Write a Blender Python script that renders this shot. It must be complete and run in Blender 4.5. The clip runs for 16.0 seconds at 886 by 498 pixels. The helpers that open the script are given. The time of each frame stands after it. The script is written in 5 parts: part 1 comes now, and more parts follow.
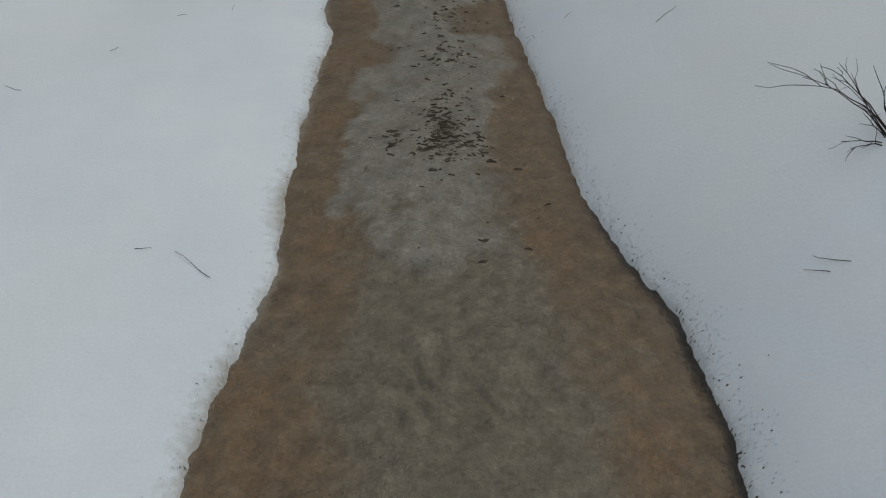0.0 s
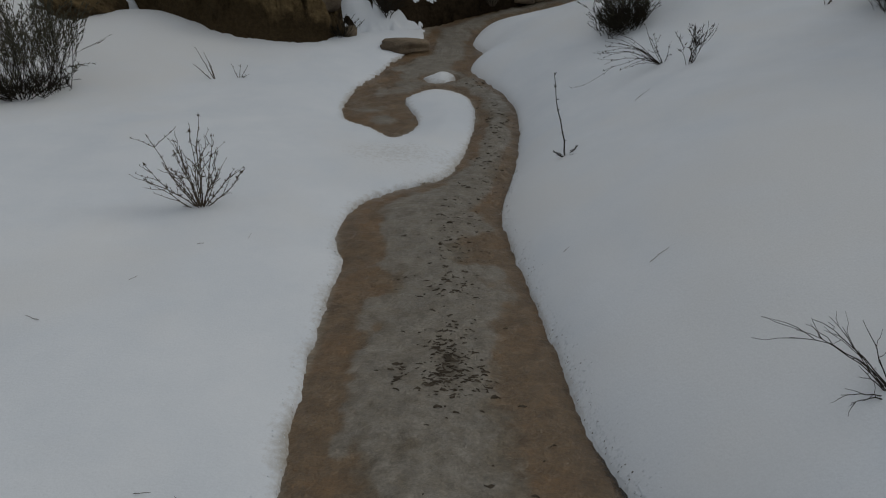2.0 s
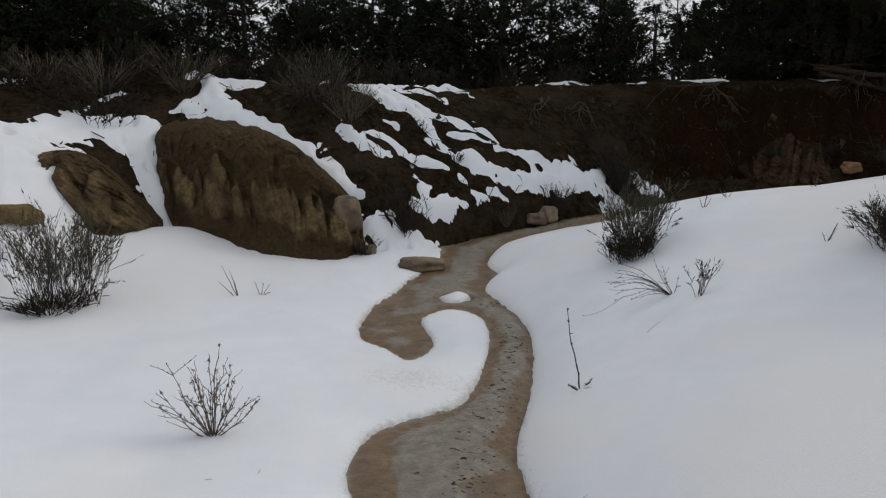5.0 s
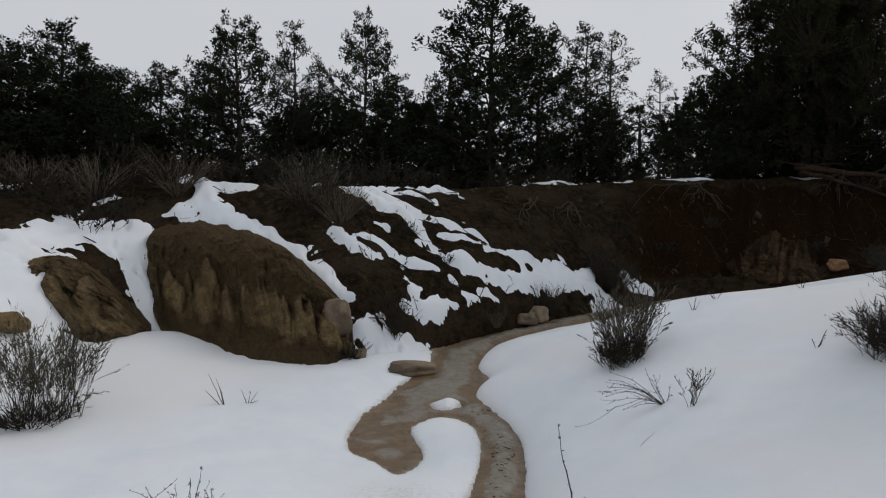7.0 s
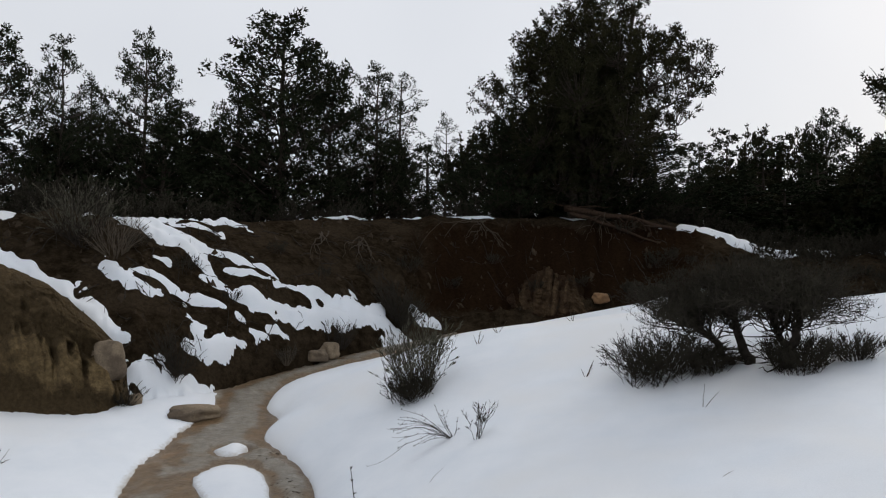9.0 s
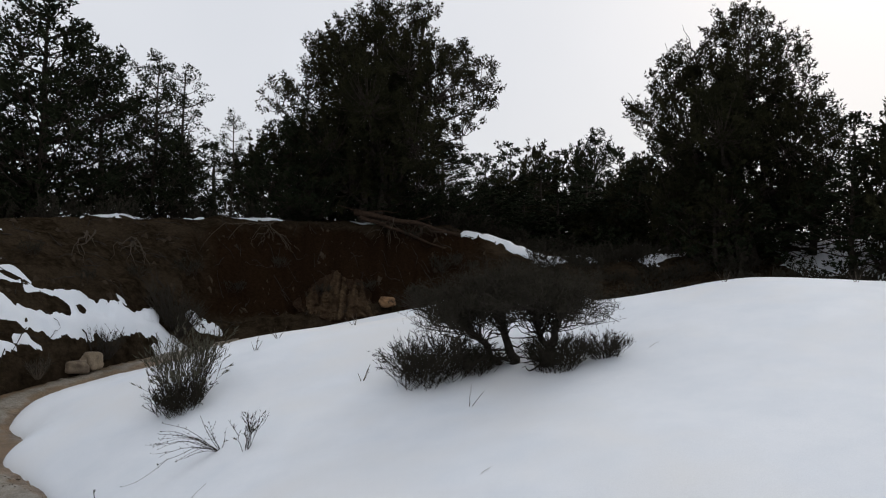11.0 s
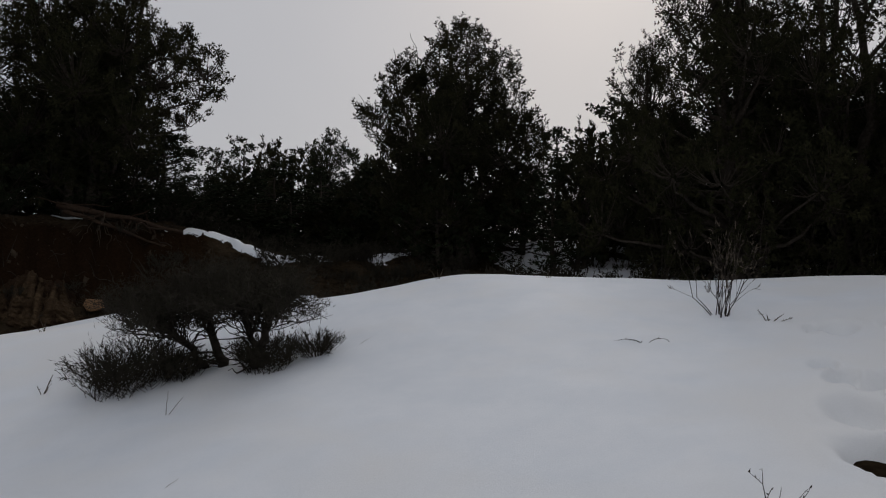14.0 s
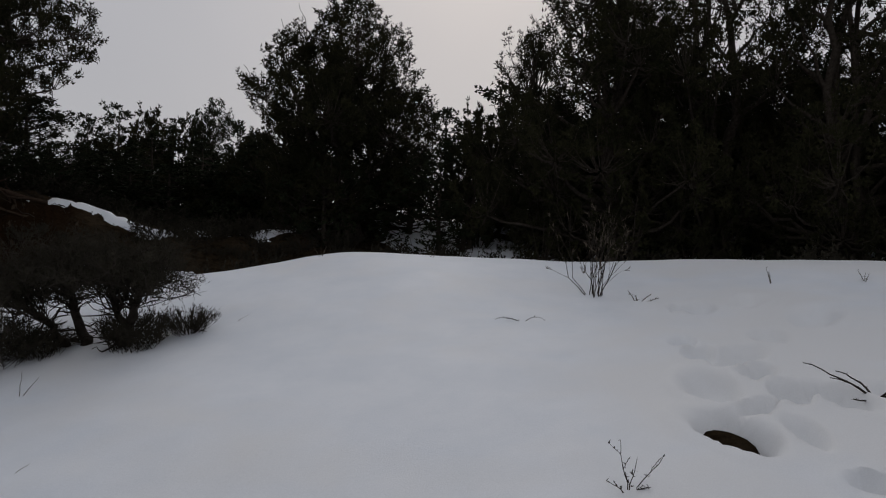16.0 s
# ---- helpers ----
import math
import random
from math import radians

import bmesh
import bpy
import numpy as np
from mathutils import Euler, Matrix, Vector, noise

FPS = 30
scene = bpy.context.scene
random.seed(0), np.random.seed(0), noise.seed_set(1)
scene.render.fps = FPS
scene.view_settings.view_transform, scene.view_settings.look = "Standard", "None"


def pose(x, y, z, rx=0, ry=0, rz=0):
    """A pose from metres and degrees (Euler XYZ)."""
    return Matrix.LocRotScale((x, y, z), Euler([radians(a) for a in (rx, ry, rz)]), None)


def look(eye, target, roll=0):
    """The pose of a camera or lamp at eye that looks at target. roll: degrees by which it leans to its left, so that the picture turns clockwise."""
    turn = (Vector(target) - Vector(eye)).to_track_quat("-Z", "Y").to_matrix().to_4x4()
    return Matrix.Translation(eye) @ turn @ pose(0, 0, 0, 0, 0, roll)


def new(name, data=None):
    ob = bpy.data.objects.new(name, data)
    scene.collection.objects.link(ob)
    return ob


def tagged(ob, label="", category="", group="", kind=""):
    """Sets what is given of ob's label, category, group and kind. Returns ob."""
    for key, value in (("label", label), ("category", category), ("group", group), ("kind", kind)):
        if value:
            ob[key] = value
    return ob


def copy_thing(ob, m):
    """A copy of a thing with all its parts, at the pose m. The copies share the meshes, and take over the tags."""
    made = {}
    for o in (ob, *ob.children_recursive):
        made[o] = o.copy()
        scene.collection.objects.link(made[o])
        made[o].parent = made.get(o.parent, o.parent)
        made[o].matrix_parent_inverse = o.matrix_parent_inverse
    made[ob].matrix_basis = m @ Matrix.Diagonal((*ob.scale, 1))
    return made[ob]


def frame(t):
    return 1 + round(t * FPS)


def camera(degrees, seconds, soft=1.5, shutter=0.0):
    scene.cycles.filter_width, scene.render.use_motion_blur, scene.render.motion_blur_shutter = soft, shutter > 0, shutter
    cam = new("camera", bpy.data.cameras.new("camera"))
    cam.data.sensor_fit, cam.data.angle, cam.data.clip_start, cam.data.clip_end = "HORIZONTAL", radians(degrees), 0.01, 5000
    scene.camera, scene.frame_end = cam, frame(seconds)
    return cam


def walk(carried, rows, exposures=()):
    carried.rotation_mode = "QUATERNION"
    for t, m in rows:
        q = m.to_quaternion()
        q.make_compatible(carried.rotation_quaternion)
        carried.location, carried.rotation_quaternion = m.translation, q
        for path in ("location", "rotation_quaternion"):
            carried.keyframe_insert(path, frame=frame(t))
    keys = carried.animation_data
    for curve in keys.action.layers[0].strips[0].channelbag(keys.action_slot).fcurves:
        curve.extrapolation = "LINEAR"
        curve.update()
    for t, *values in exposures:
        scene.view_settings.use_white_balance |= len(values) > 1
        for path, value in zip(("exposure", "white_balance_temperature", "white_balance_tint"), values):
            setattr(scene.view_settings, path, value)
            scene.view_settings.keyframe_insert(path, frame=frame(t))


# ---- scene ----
cam = camera(61.9, 16.0, soft=1.1)
PATH = [
    (0, (0.058, -0.049, 1.485), (0.015, 1.528, 0.257), -1.2),
    (0.5, (0.039, -0.036, 1.52), (-0.012, 1.613, 0.391), -0.4),
    (1, (0.039, -0.024, 1.567), (-0.022, 1.715, 0.581), -0.3),
    (1.4, (0.036, -0.021, 1.599), (-0.008, 1.766, 0.702), 0.0),
    (1.5, (0.035, -0.018, 1.603), (-0.007, 1.775, 0.718), -0.1),
    (1.7, (0.033, -0.016, 1.616), (-0.008, 1.797, 0.773), -0.1),
    (2, (0.039, -0.015, 1.642), (-0.003, 1.828, 0.867), -0.4),
    (2.5, (0.039, -0.009, 1.668), (0.006, 1.862, 0.963), -0.4),
    (3, (0.032, -0.005, 1.704), (-0.014, 1.892, 1.071), -0.7),
    (3.5, (0.024, -0.014, 1.743), (-0.045, 1.908, 1.195), -0.6),
    (4, (0.014, -0.001, 1.804), (-0.06, 1.95, 1.37), -0.0),
    (4.5, (0.019, -0.002, 1.842), (-0.07, 1.963, 1.479), 0.2),
    (4.7, (0.021, -0.005, 1.851), (-0.066, 1.967, 1.523), 0.3),
    (6.8, (0.054, 0.005, 2.027), (0.012, 2.004, 2.039), 0.0),
    (7, (0.054, 0.007, 2.033), (-0.009, 2.006, 2.007), 0.1),
    (7.5, (0.046, 0.015, 2.051), (0.109, 2.014, 2.001), -0.2),
    (8, (0.01, 0.023, 2.074), (0.299, 2.002, 2.082), -0.9),
    (8.5, (0.009, 0.018, 2.082), (0.39, 1.982, 2.117), -0.3),
    (9, (0.033, 0.019, 2.088), (0.529, 1.955, 2.15), 0.3),
    (9.5, (0.074, 0.021, 2.096), (0.719, 1.913, 2.16), 0.3),
    (9.7, (0.094, 0.021, 2.097), (0.785, 1.897, 2.163), 0.3),
    (11.8, (0.303, 0.021, 2.088), (1.476, 1.639, 2.165), 0.5),
    (12, (0.321, 0.02, 2.087), (1.533, 1.61, 2.164), 0.4),
    (12.5, (0.36, 0.015, 2.082), (1.661, 1.532, 2.165), -0.1),
    (13, (0.406, -0.019, 2.082), (1.792, 1.421, 2.173), -0.1),
    (13.5, (0.464, -0.048, 2.077), (1.936, 1.303, 2.164), -0.1),
    (14, (0.504, -0.046, 2.068), (2.029, 1.245, 2.149), 0.1),
    (14.5, (0.558, -0.045, 2.069), (2.137, 1.179, 2.15), 0.1),
    (15, (0.567, -0.07, 2.06), (2.179, 1.113, 2.115), 0.4),
    (15.5, (0.57, -0.077, 2.055), (2.213, 1.063, 2.089), 0.7),
    (16, (0.559, -0.083, 2.057), (2.261, 0.968, 2.085), 1.0),
]
EXPOSURES = [(0, -0.47, 6420, 4), (0.8, -0.69, 6440, 5), (1.5, -0.90, 6470, 6), (2.05, -0.95, 6530, 7), (2.6, -0.60, 6620, 8), (3.5, -0.73, 6640, 8), (4.0, -0.60, 6620, 8), (4.5, -0.25, 6620, 10), (5.7, -0.15, 6550, 10), (7, -0.2, 6500, 10), (8, 0.02, 6480, 10), (9.5, 0.12, 6450, 10), (12, -0.1, 6450, 11), (14, -0.66, 6500, 12), (16, -0.75, 6500, 13)]
walk(cam, [(t, look(eye, target, roll)) for t, eye, target, roll in PATH], EXPOSURES)

# ---- an overcast winter sky, brightest low over the trees ----
SUN_BEARING, SUN_HEIGHT = 62.0, 30.0
world = bpy.data.worlds.new("sky")
scene.world = world
world.use_nodes = True
wn, wl = world.node_tree.nodes, world.node_tree.links
sky = wn.new("ShaderNodeTexSky")
sky.sky_type = "NISHITA"
sky.sun_disc = False
sky.sun_elevation, sky.sun_rotation = radians(SUN_HEIGHT), radians(SUN_BEARING)
sky.air_density, sky.dust_density, sky.ozone_density = 1.0, 3.0, 1.0
cloud = wn.new("ShaderNodeMix")
cloud.data_type = "RGBA"
cloud.inputs[0].default_value = 0.90
drifting = wn.new("ShaderNodeTexNoise")
drifting.inputs["Scale"].default_value, drifting.inputs["Detail"].default_value, drifting.inputs["Roughness"].default_value = 1.6, 4, 0.5
veil = wn.new("ShaderNodeMix")
veil.data_type = "RGBA"
veil.inputs[6].default_value, veil.inputs[7].default_value = (5.4, 5.6, 5.95, 1), (7.5, 7.62, 7.9, 1)
wl.new(wn.new("ShaderNodeTexCoord").outputs["Generated"], drifting.inputs["Vector"])
wl.new(drifting.outputs[0], veil.inputs[0])
wl.new(veil.outputs[2], cloud.inputs[7])
wl.new(sky.outputs[0], cloud.inputs[6])
wl.new(cloud.outputs[2], wn["Background"].inputs[0])
wn["Background"].inputs[1].default_value = 0.107
sun = new("sun", bpy.data.lights.new("sun", "SUN"))
sun.data.energy, sun.data.angle, sun.data.color = 1.15, radians(28), (1.0, 0.96, 0.9)
sun.matrix_world = look((0, 0, 0), (-math.sin(radians(SUN_BEARING)), -math.cos(radians(SUN_BEARING)), -math.tan(radians(SUN_HEIGHT))))
# ---- materials ----
def material(name, base, other, size, rough=0.8, bump=0.3, fine=8.0, third=None, patch=1.0, specular=0.3, relief=0.01, attribute=None, over=None, over_size=6.0, edge=(0.93, 1.1), mottle=0.0, mottle_size=0.02):
    """A surface with two colours mixed by noise of that size (in metres), a third in larger patches, and fine relief.
    attribute: a value on the mesh's points that brings in the colour over, broken up by noise."""
    m = bpy.data.materials.new(name)
    m.use_nodes = True
    n, l = m.node_tree.nodes, m.node_tree.links
    b = n["Principled BSDF"]
    at = n.new("ShaderNodeNewGeometry").outputs["Position"]

    def noise_at(scale, detail, low, high, rough_=0.6):
        t = n.new("ShaderNodeTexNoise")
        t.inputs["Scale"].default_value, t.inputs["Detail"].default_value, t.inputs["Roughness"].default_value = scale, detail, rough_
        l.new(at, t.inputs["Vector"])
        r = n.new("ShaderNodeMapRange")
        r.inputs[1].default_value, r.inputs[2].default_value = low, high
        l.new(t.outputs[0], r.inputs[0])
        return r.outputs[0], t.outputs[0]

    def mix(factor, a, c):
        x = n.new("ShaderNodeMix")
        x.data_type = "RGBA"
        for socket, v in ((x.inputs[0], factor), (x.inputs[6], a), (x.inputs[7], c)):
            if isinstance(v, (tuple, list)):
                socket.default_value = (*v, 1)
            else:
                l.new(v, socket)
        return x.outputs[2]

    f, raw = noise_at(1 / size, 6, 0.35, 0.65)
    colour = mix(f, base, other)
    if third:
        g, _ = noise_at(1 / (size * 6 * patch), 4, 0.48, 0.62)
        colour = mix(g, colour, third)
    if attribute:
        a = n.new("ShaderNodeAttribute")
        a.attribute_name = attribute
        s = n.new("ShaderNodeMath")
        s.operation = "ADD"
        _, raw2 = noise_at(over_size, 7, 0, 1, 0.7)
        l.new(a.outputs["Fac"], s.inputs[0])
        l.new(raw2, s.inputs[1])
        r = n.new("ShaderNodeMapRange")
        r.inputs[1].default_value, r.inputs[2].default_value = edge
        l.new(s.outputs[0], r.inputs[0])
        colour = mix(r.outputs[0], colour, over)
    if mottle:
        g, _ = noise_at(1 / mottle_size, 5, 0.3, 0.7, 0.75)
        k = n.new("ShaderNodeMapRange")
        k.inputs[3].default_value, k.inputs[4].default_value = 1 - mottle, 1 + mottle * 0.6
        l.new(g, k.inputs[0])
        x = n.new("ShaderNodeVectorMath")
        x.operation = "SCALE"
        l.new(colour, x.inputs[0])
        l.new(k.outputs[0], x.inputs["Scale"])
        colour = x.outputs[0]
    l.new(colour, b.inputs["Base Color"])
    b.inputs["Roughness"].default_value = rough
    b.inputs["Specular IOR Level"].default_value = specular
    if bump:
        _, fine_raw = noise_at(fine / size, 5, 0, 1, 0.7)
        bm_ = n.new("ShaderNodeBump")
        bm_.inputs["Strength"].default_value, bm_.inputs["Distance"].default_value = bump, relief
        l.new(fine_raw, bm_.inputs["Height"])
        l.new(bm_.outputs[0], b.inputs["Normal"])
    return m


SNOW = material("old snow", (0.80, 0.83, 0.87), (0.74, 0.78, 0.83), 0.5, 0.65, 0.35, 40, third=(0.78, 0.79, 0.80), specular=0.2, relief=0.006, mottle=0.05, mottle_size=0.008,
                attribute="slush", over=(0.36, 0.32, 0.26), over_size=30.0, edge=(0.75, 1.45))


def ice_material():
    """Silty ice: ochre margins, a greyer middle, pale plates of crust and a wet dark fringe, each with its own grain."""
    m = bpy.data.materials.new("silty ice")
    m.use_nodes = True
    n, l = m.node_tree.nodes, m.node_tree.links
    b = n["Principled BSDF"]
    at = n.new("ShaderNodeNewGeometry").outputs["Position"]

    def noise(size, detail, rough=0.6):
        t = n.new("ShaderNodeTexNoise")
        t.inputs["Scale"].default_value, t.inputs["Detail"].default_value, t.inputs["Roughness"].default_value = 1 / size, detail, rough
        l.new(at, t.inputs["Vector"])
        return t.outputs[0]

    def between(v, low, high, a=0.0, c=1.0):
        r = n.new("ShaderNodeMapRange")
        r.inputs[1].default_value, r.inputs[2].default_value, r.inputs[3].default_value, r.inputs[4].default_value = low, high, a, c
        l.new(v, r.inputs[0])
        return r.outputs[0]

    def maths(op, a, c):
        x = n.new("ShaderNodeMath")
        x.operation = op
        for k, v in enumerate((a, c)):
            if isinstance(v, float):
                x.inputs[k].default_value = v
            else:
                l.new(v, x.inputs[k])
        return x.outputs[0]

    def mix(factor, a, c):
        x = n.new("ShaderNodeMix")
        x.data_type = "RGBA"
        for socket, v in ((x.inputs[0], factor), (x.inputs[6], a), (x.inputs[7], c)):
            if isinstance(v, tuple):
                socket.default_value = (*v, 1)
            else:
                l.new(v, socket)
        return x.outputs[2]

    def value(name):
        a = n.new("ShaderNodeAttribute")
        a.attribute_name = name
        return a.outputs["Fac"]

    ochre = mix(between(noise(0.10, 7, 0.65), 0.36, 0.66), (0.150, 0.098, 0.053), (0.226, 0.156, 0.090))
    ochre = mix(between(noise(0.34, 5), 0.5, 0.62), ochre, (0.212, 0.132, 0.067))
    grey = mix(between(noise(0.05, 7, 0.7), 0.36, 0.64), (0.150, 0.120, 0.082), (0.235, 0.195, 0.140))
    edge = maths("ADD", value("middle"), maths("MULTIPLY", noise(0.22, 9, 0.72), 1.3))
    colour = mix(between(edge, 0.92, 1.22), ochre, grey)
    plate = maths("ADD", value("plate"), maths("MULTIPLY", noise(0.045, 9, 0.8), 1.0))
    pale = mix(between(noise(0.08, 8, 0.75), 0.38, 0.62), (0.205, 0.176, 0.134), (0.315, 0.285, 0.240))
    colour = mix(between(plate, 0.74, 1.14, 0.0, 0.9), colour, pale)
    wet = maths("ADD", value("wet"), maths("MULTIPLY", noise(0.03, 6, 0.7), 0.7))
    wet = between(wet, 0.75, 1.15)
    colour = mix(wet, colour, (0.050, 0.038, 0.028))
    rime = maths("ADD", value("rime"), maths("MULTIPLY", noise(0.018, 8, 0.85), 1.2))
    colour = mix(between(rime, 0.95, 1.35, 0.0, 0.85), colour, (0.36, 0.325, 0.265))
    silt = maths("ADD", value("silt"), maths("MULTIPLY", noise(0.02, 7, 0.8), 1.1))
    colour = mix(between(silt, 0.95, 1.15, 0.0, 0.85), colour, (0.120, 0.096, 0.066))
    speck = between(noise(0.012, 7, 0.85), 0.34, 0.66, 0.66, 1.24)
    blotch = between(noise(0.09, 9, 0.8), 0.34, 0.66, 0.66, 1.22)
    x = n.new("ShaderNodeVectorMath")
    x.operation = "SCALE"
    l.new(colour, x.inputs[0])
    l.new(maths("MULTIPLY", speck, blotch), x.inputs["Scale"])
    l.new(x.outputs[0], b.inputs["Base Color"])
    l.new(between(wet, 0.0, 1.0, 0.30, 0.22), b.inputs["Roughness"])
    b.inputs["Specular IOR Level"].default_value = 0.5
    bump = None
    for size, far, strength in ((0.06, 0.020, 0.8), (0.018, 0.008, 0.8), (0.005, 0.003, 0.8)):
        k = n.new("ShaderNodeBump")
        k.inputs["Strength"].default_value, k.inputs["Distance"].default_value = strength, far
        l.new(noise(size, 5, 0.65), k.inputs["Height"])
        if bump:
            l.new(bump, k.inputs["Normal"])
        bump = k.outputs[0]
    l.new(bump, b.inputs["Normal"])
    return m


ICE = ice_material()
SOIL = material("damp soil", (0.019, 0.0135, 0.0085), (0.050, 0.036, 0.022), 0.13, 0.95, 0.9, 5, third=(0.056, 0.041, 0.026), relief=0.08, specular=0.0,
                attribute="bank", over=(0.026, 0.0145, 0.0080), over_size=2.0, edge=(0.75, 1.3), mottle=0.45, mottle_size=0.05)
# The dark over colour is crust and soil, plus shade painted between the fins.
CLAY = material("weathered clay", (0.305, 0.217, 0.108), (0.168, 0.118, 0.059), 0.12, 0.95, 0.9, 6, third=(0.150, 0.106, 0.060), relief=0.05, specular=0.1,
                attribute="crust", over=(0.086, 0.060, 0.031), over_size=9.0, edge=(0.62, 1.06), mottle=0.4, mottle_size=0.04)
# Over is the bank's colour; the shared mask also paints groove shade with it.
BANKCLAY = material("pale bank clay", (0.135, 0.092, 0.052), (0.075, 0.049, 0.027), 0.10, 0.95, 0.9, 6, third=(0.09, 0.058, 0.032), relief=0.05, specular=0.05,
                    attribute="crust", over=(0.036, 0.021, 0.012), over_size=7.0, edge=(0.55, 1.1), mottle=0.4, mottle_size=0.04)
STONE = material("sandstone", (0.28, 0.215, 0.145), (0.20, 0.155, 0.105), 0.09, 0.9, 0.5, 7, third=(0.11, 0.083, 0.058), relief=0.01, mottle=0.35, mottle_size=0.02)
ORANGE = material("orange sandstone", (0.24, 0.135, 0.065), (0.17, 0.095, 0.048), 0.08, 0.9, 0.5, 7, relief=0.01)
CLOD = material("soil clods", (0.032, 0.023, 0.015), (0.058, 0.042, 0.027), 0.1, 0.95, 0.6, 5, specular=0.1)
BARK = material("grey bark", (0.030, 0.024, 0.019), (0.060, 0.05, 0.04), 0.05, 0.9, 0.7, 5, relief=0.01, specular=0.02)
DEADWOOD = material("weathered wood", (0.095, 0.074, 0.054), (0.055, 0.043, 0.031), 0.04, 0.9, 0.6, 5, relief=0.006, specular=0.1)
LOGWOOD = material("dark red-brown log", (0.060, 0.038, 0.026), (0.032, 0.022, 0.016), 0.05, 0.95, 0.7, 5, relief=0.01, specular=0.05)
NEEDLES = material("pinyon needles", (0.014, 0.018, 0.010), (0.027, 0.032, 0.017), 0.35, 0.95, 0, specular=0.02)
SCALES = material("juniper scales", (0.017, 0.018, 0.009), (0.034, 0.032, 0.016), 0.4, 0.95, 0, specular=0.02)
TWIG = material("dry twigs", (0.075, 0.060, 0.045), (0.125, 0.10, 0.075), 0.05, 0.9, 0, specular=0.1)
DARKTWIG = material("dark sagebrush wood", (0.026, 0.022, 0.018), (0.052, 0.044, 0.037), 0.06, 0.9, 0, specular=0.02)
SAGE = material("grey sage leaves", (0.070, 0.068, 0.047), (0.105, 0.098, 0.070), 0.08, 0.85, 0, specular=0.1)
DARKSAGE = material("dark sage leaves", (0.026, 0.024, 0.017), (0.048, 0.043, 0.032), 0.10, 0.95, 0, specular=0.02)
GRIT = material("dark silt crust", (0.055, 0.043, 0.031), (0.10, 0.080, 0.058), 0.03, 0.85, 0.5, 4, specular=0.2)
# ---- the lie of the land ----
# Banks of the frozen brook, going upstream (x, y).
LEFT_BANK = [(-0.5, -9), (-0.6, -3), (-0.64, -0.6), (-0.62, 0.5), (-0.60, 0.93), (-0.60, 1.12), (-0.58, 1.32), (-0.55, 1.55), (-0.53, 1.8),
             (-0.58, 2.17), (-0.60, 2.82), (-0.61, 3.3), (-0.60, 3.67), (-0.65, 3.82), (-0.69, 4.17), (-0.57, 4.59), (-0.32, 4.82), (-0.1, 4.98), (0.02, 5.25),
             (0.13, 5.8), (0.19, 6.45), (0.12, 7.05), (-0.2, 7.3), (-0.47, 7.0), (-0.36, 6.57), (-0.31, 6.25), (-0.49, 5.92), (-0.71, 6.18),
             (-1.0, 6.5), (-0.99, 7.2), (-0.8, 7.85), (-0.63, 8.4), (-0.42, 8.85), (-0.3, 9.55), (0.09, 10.07), (1.0, 10.7), (2.4, 11.55),
             (4.5, 12.1), (7, 12.5), (10, 12.6), (14, 12.4)]
RIGHT_BANK = [(0.5, -9), (0.6, -3), (0.66, -0.6), (0.7, 0.4), (0.72, 0.94), (0.74, 1.13), (0.71, 1.36), (0.69, 1.57), (0.59, 1.86), (0.51, 2.23),
              (0.475, 2.65), (0.395, 3.42), (0.345, 3.85), (0.31, 4.36), (0.39, 4.86), (0.49, 5.44), (0.56, 6.26), (0.53, 6.9), (0.32, 7.55),
              (0.16, 8.02), (0.33, 8.53), (0.2, 8.95), (0.48, 9.8), (1.13, 10.4), (2.28, 11.06), (4.5, 11.55), (7, 11.95), (10, 12.1), (14, 12.0)]
SNOW_ISLET = [(-0.33, 7.66), (-0.15, 7.8), (0.02, 7.65), (-0.15, 7.48)]
# Bearing from the brook's mouth, and there: foot of the slope, its top, the top's height.
SLOPE = np.array([(-180, 9, 13, 2.3), (-60, 9, 12.5, 2.9), (-33, 8.1, 12.2, 2.75), (-28, 9.2, 12.2, 2.85), (-22, 9.9, 12.1, 2.92), (-16, 9.3, 12.0, 2.88), (-8, 9.0, 11.7, 2.85),
                  (-2, 9.6, 12.6, 2.87), (2, 10.05, 13.3, 2.97), (6, 10.75, 14.2, 3.08), (10, 11.35, 14.8, 3.17), (15, 12.5, 15.3, 3.22), (24, 13.2, 16.0, 3.24),
                  (31, 13.8, 16.4, 3.2), (34.5, 14.0, 16.9, 3.02), (38, 14.2, 17.3, 2.66), (45, 13.6, 19, 2.5), (52, 11.8, 18, 2.85), (110, 11.8, 18, 2.95), (180, 11.8, 20, 2.5)])


def smooth(points, closed=False, steps=4):
    """A curve through the points."""
    p = np.array(points, float)
    n = len(p)
    out = []
    for i in range(n if closed else n - 1):
        a, b, c, d = (p[(i + k) % n] if closed else p[min(max(i + k, 0), n - 1)] for k in (-1, 0, 1, 2))
        for t in np.arange(steps) / steps:
            out.append(0.5 * (2 * b + (c - a) * t + (2 * a - 5 * b + 4 * c - d) * t * t + (3 * b - a - 3 * c + d) * t ** 3))
    if not closed:
        out.append(p[-1])
    return np.array(out)


def ramp(x, a, b):
    t = np.clip((x - a) / (b - a), 0, 1)
    return t * t * (3 - 2 * t)


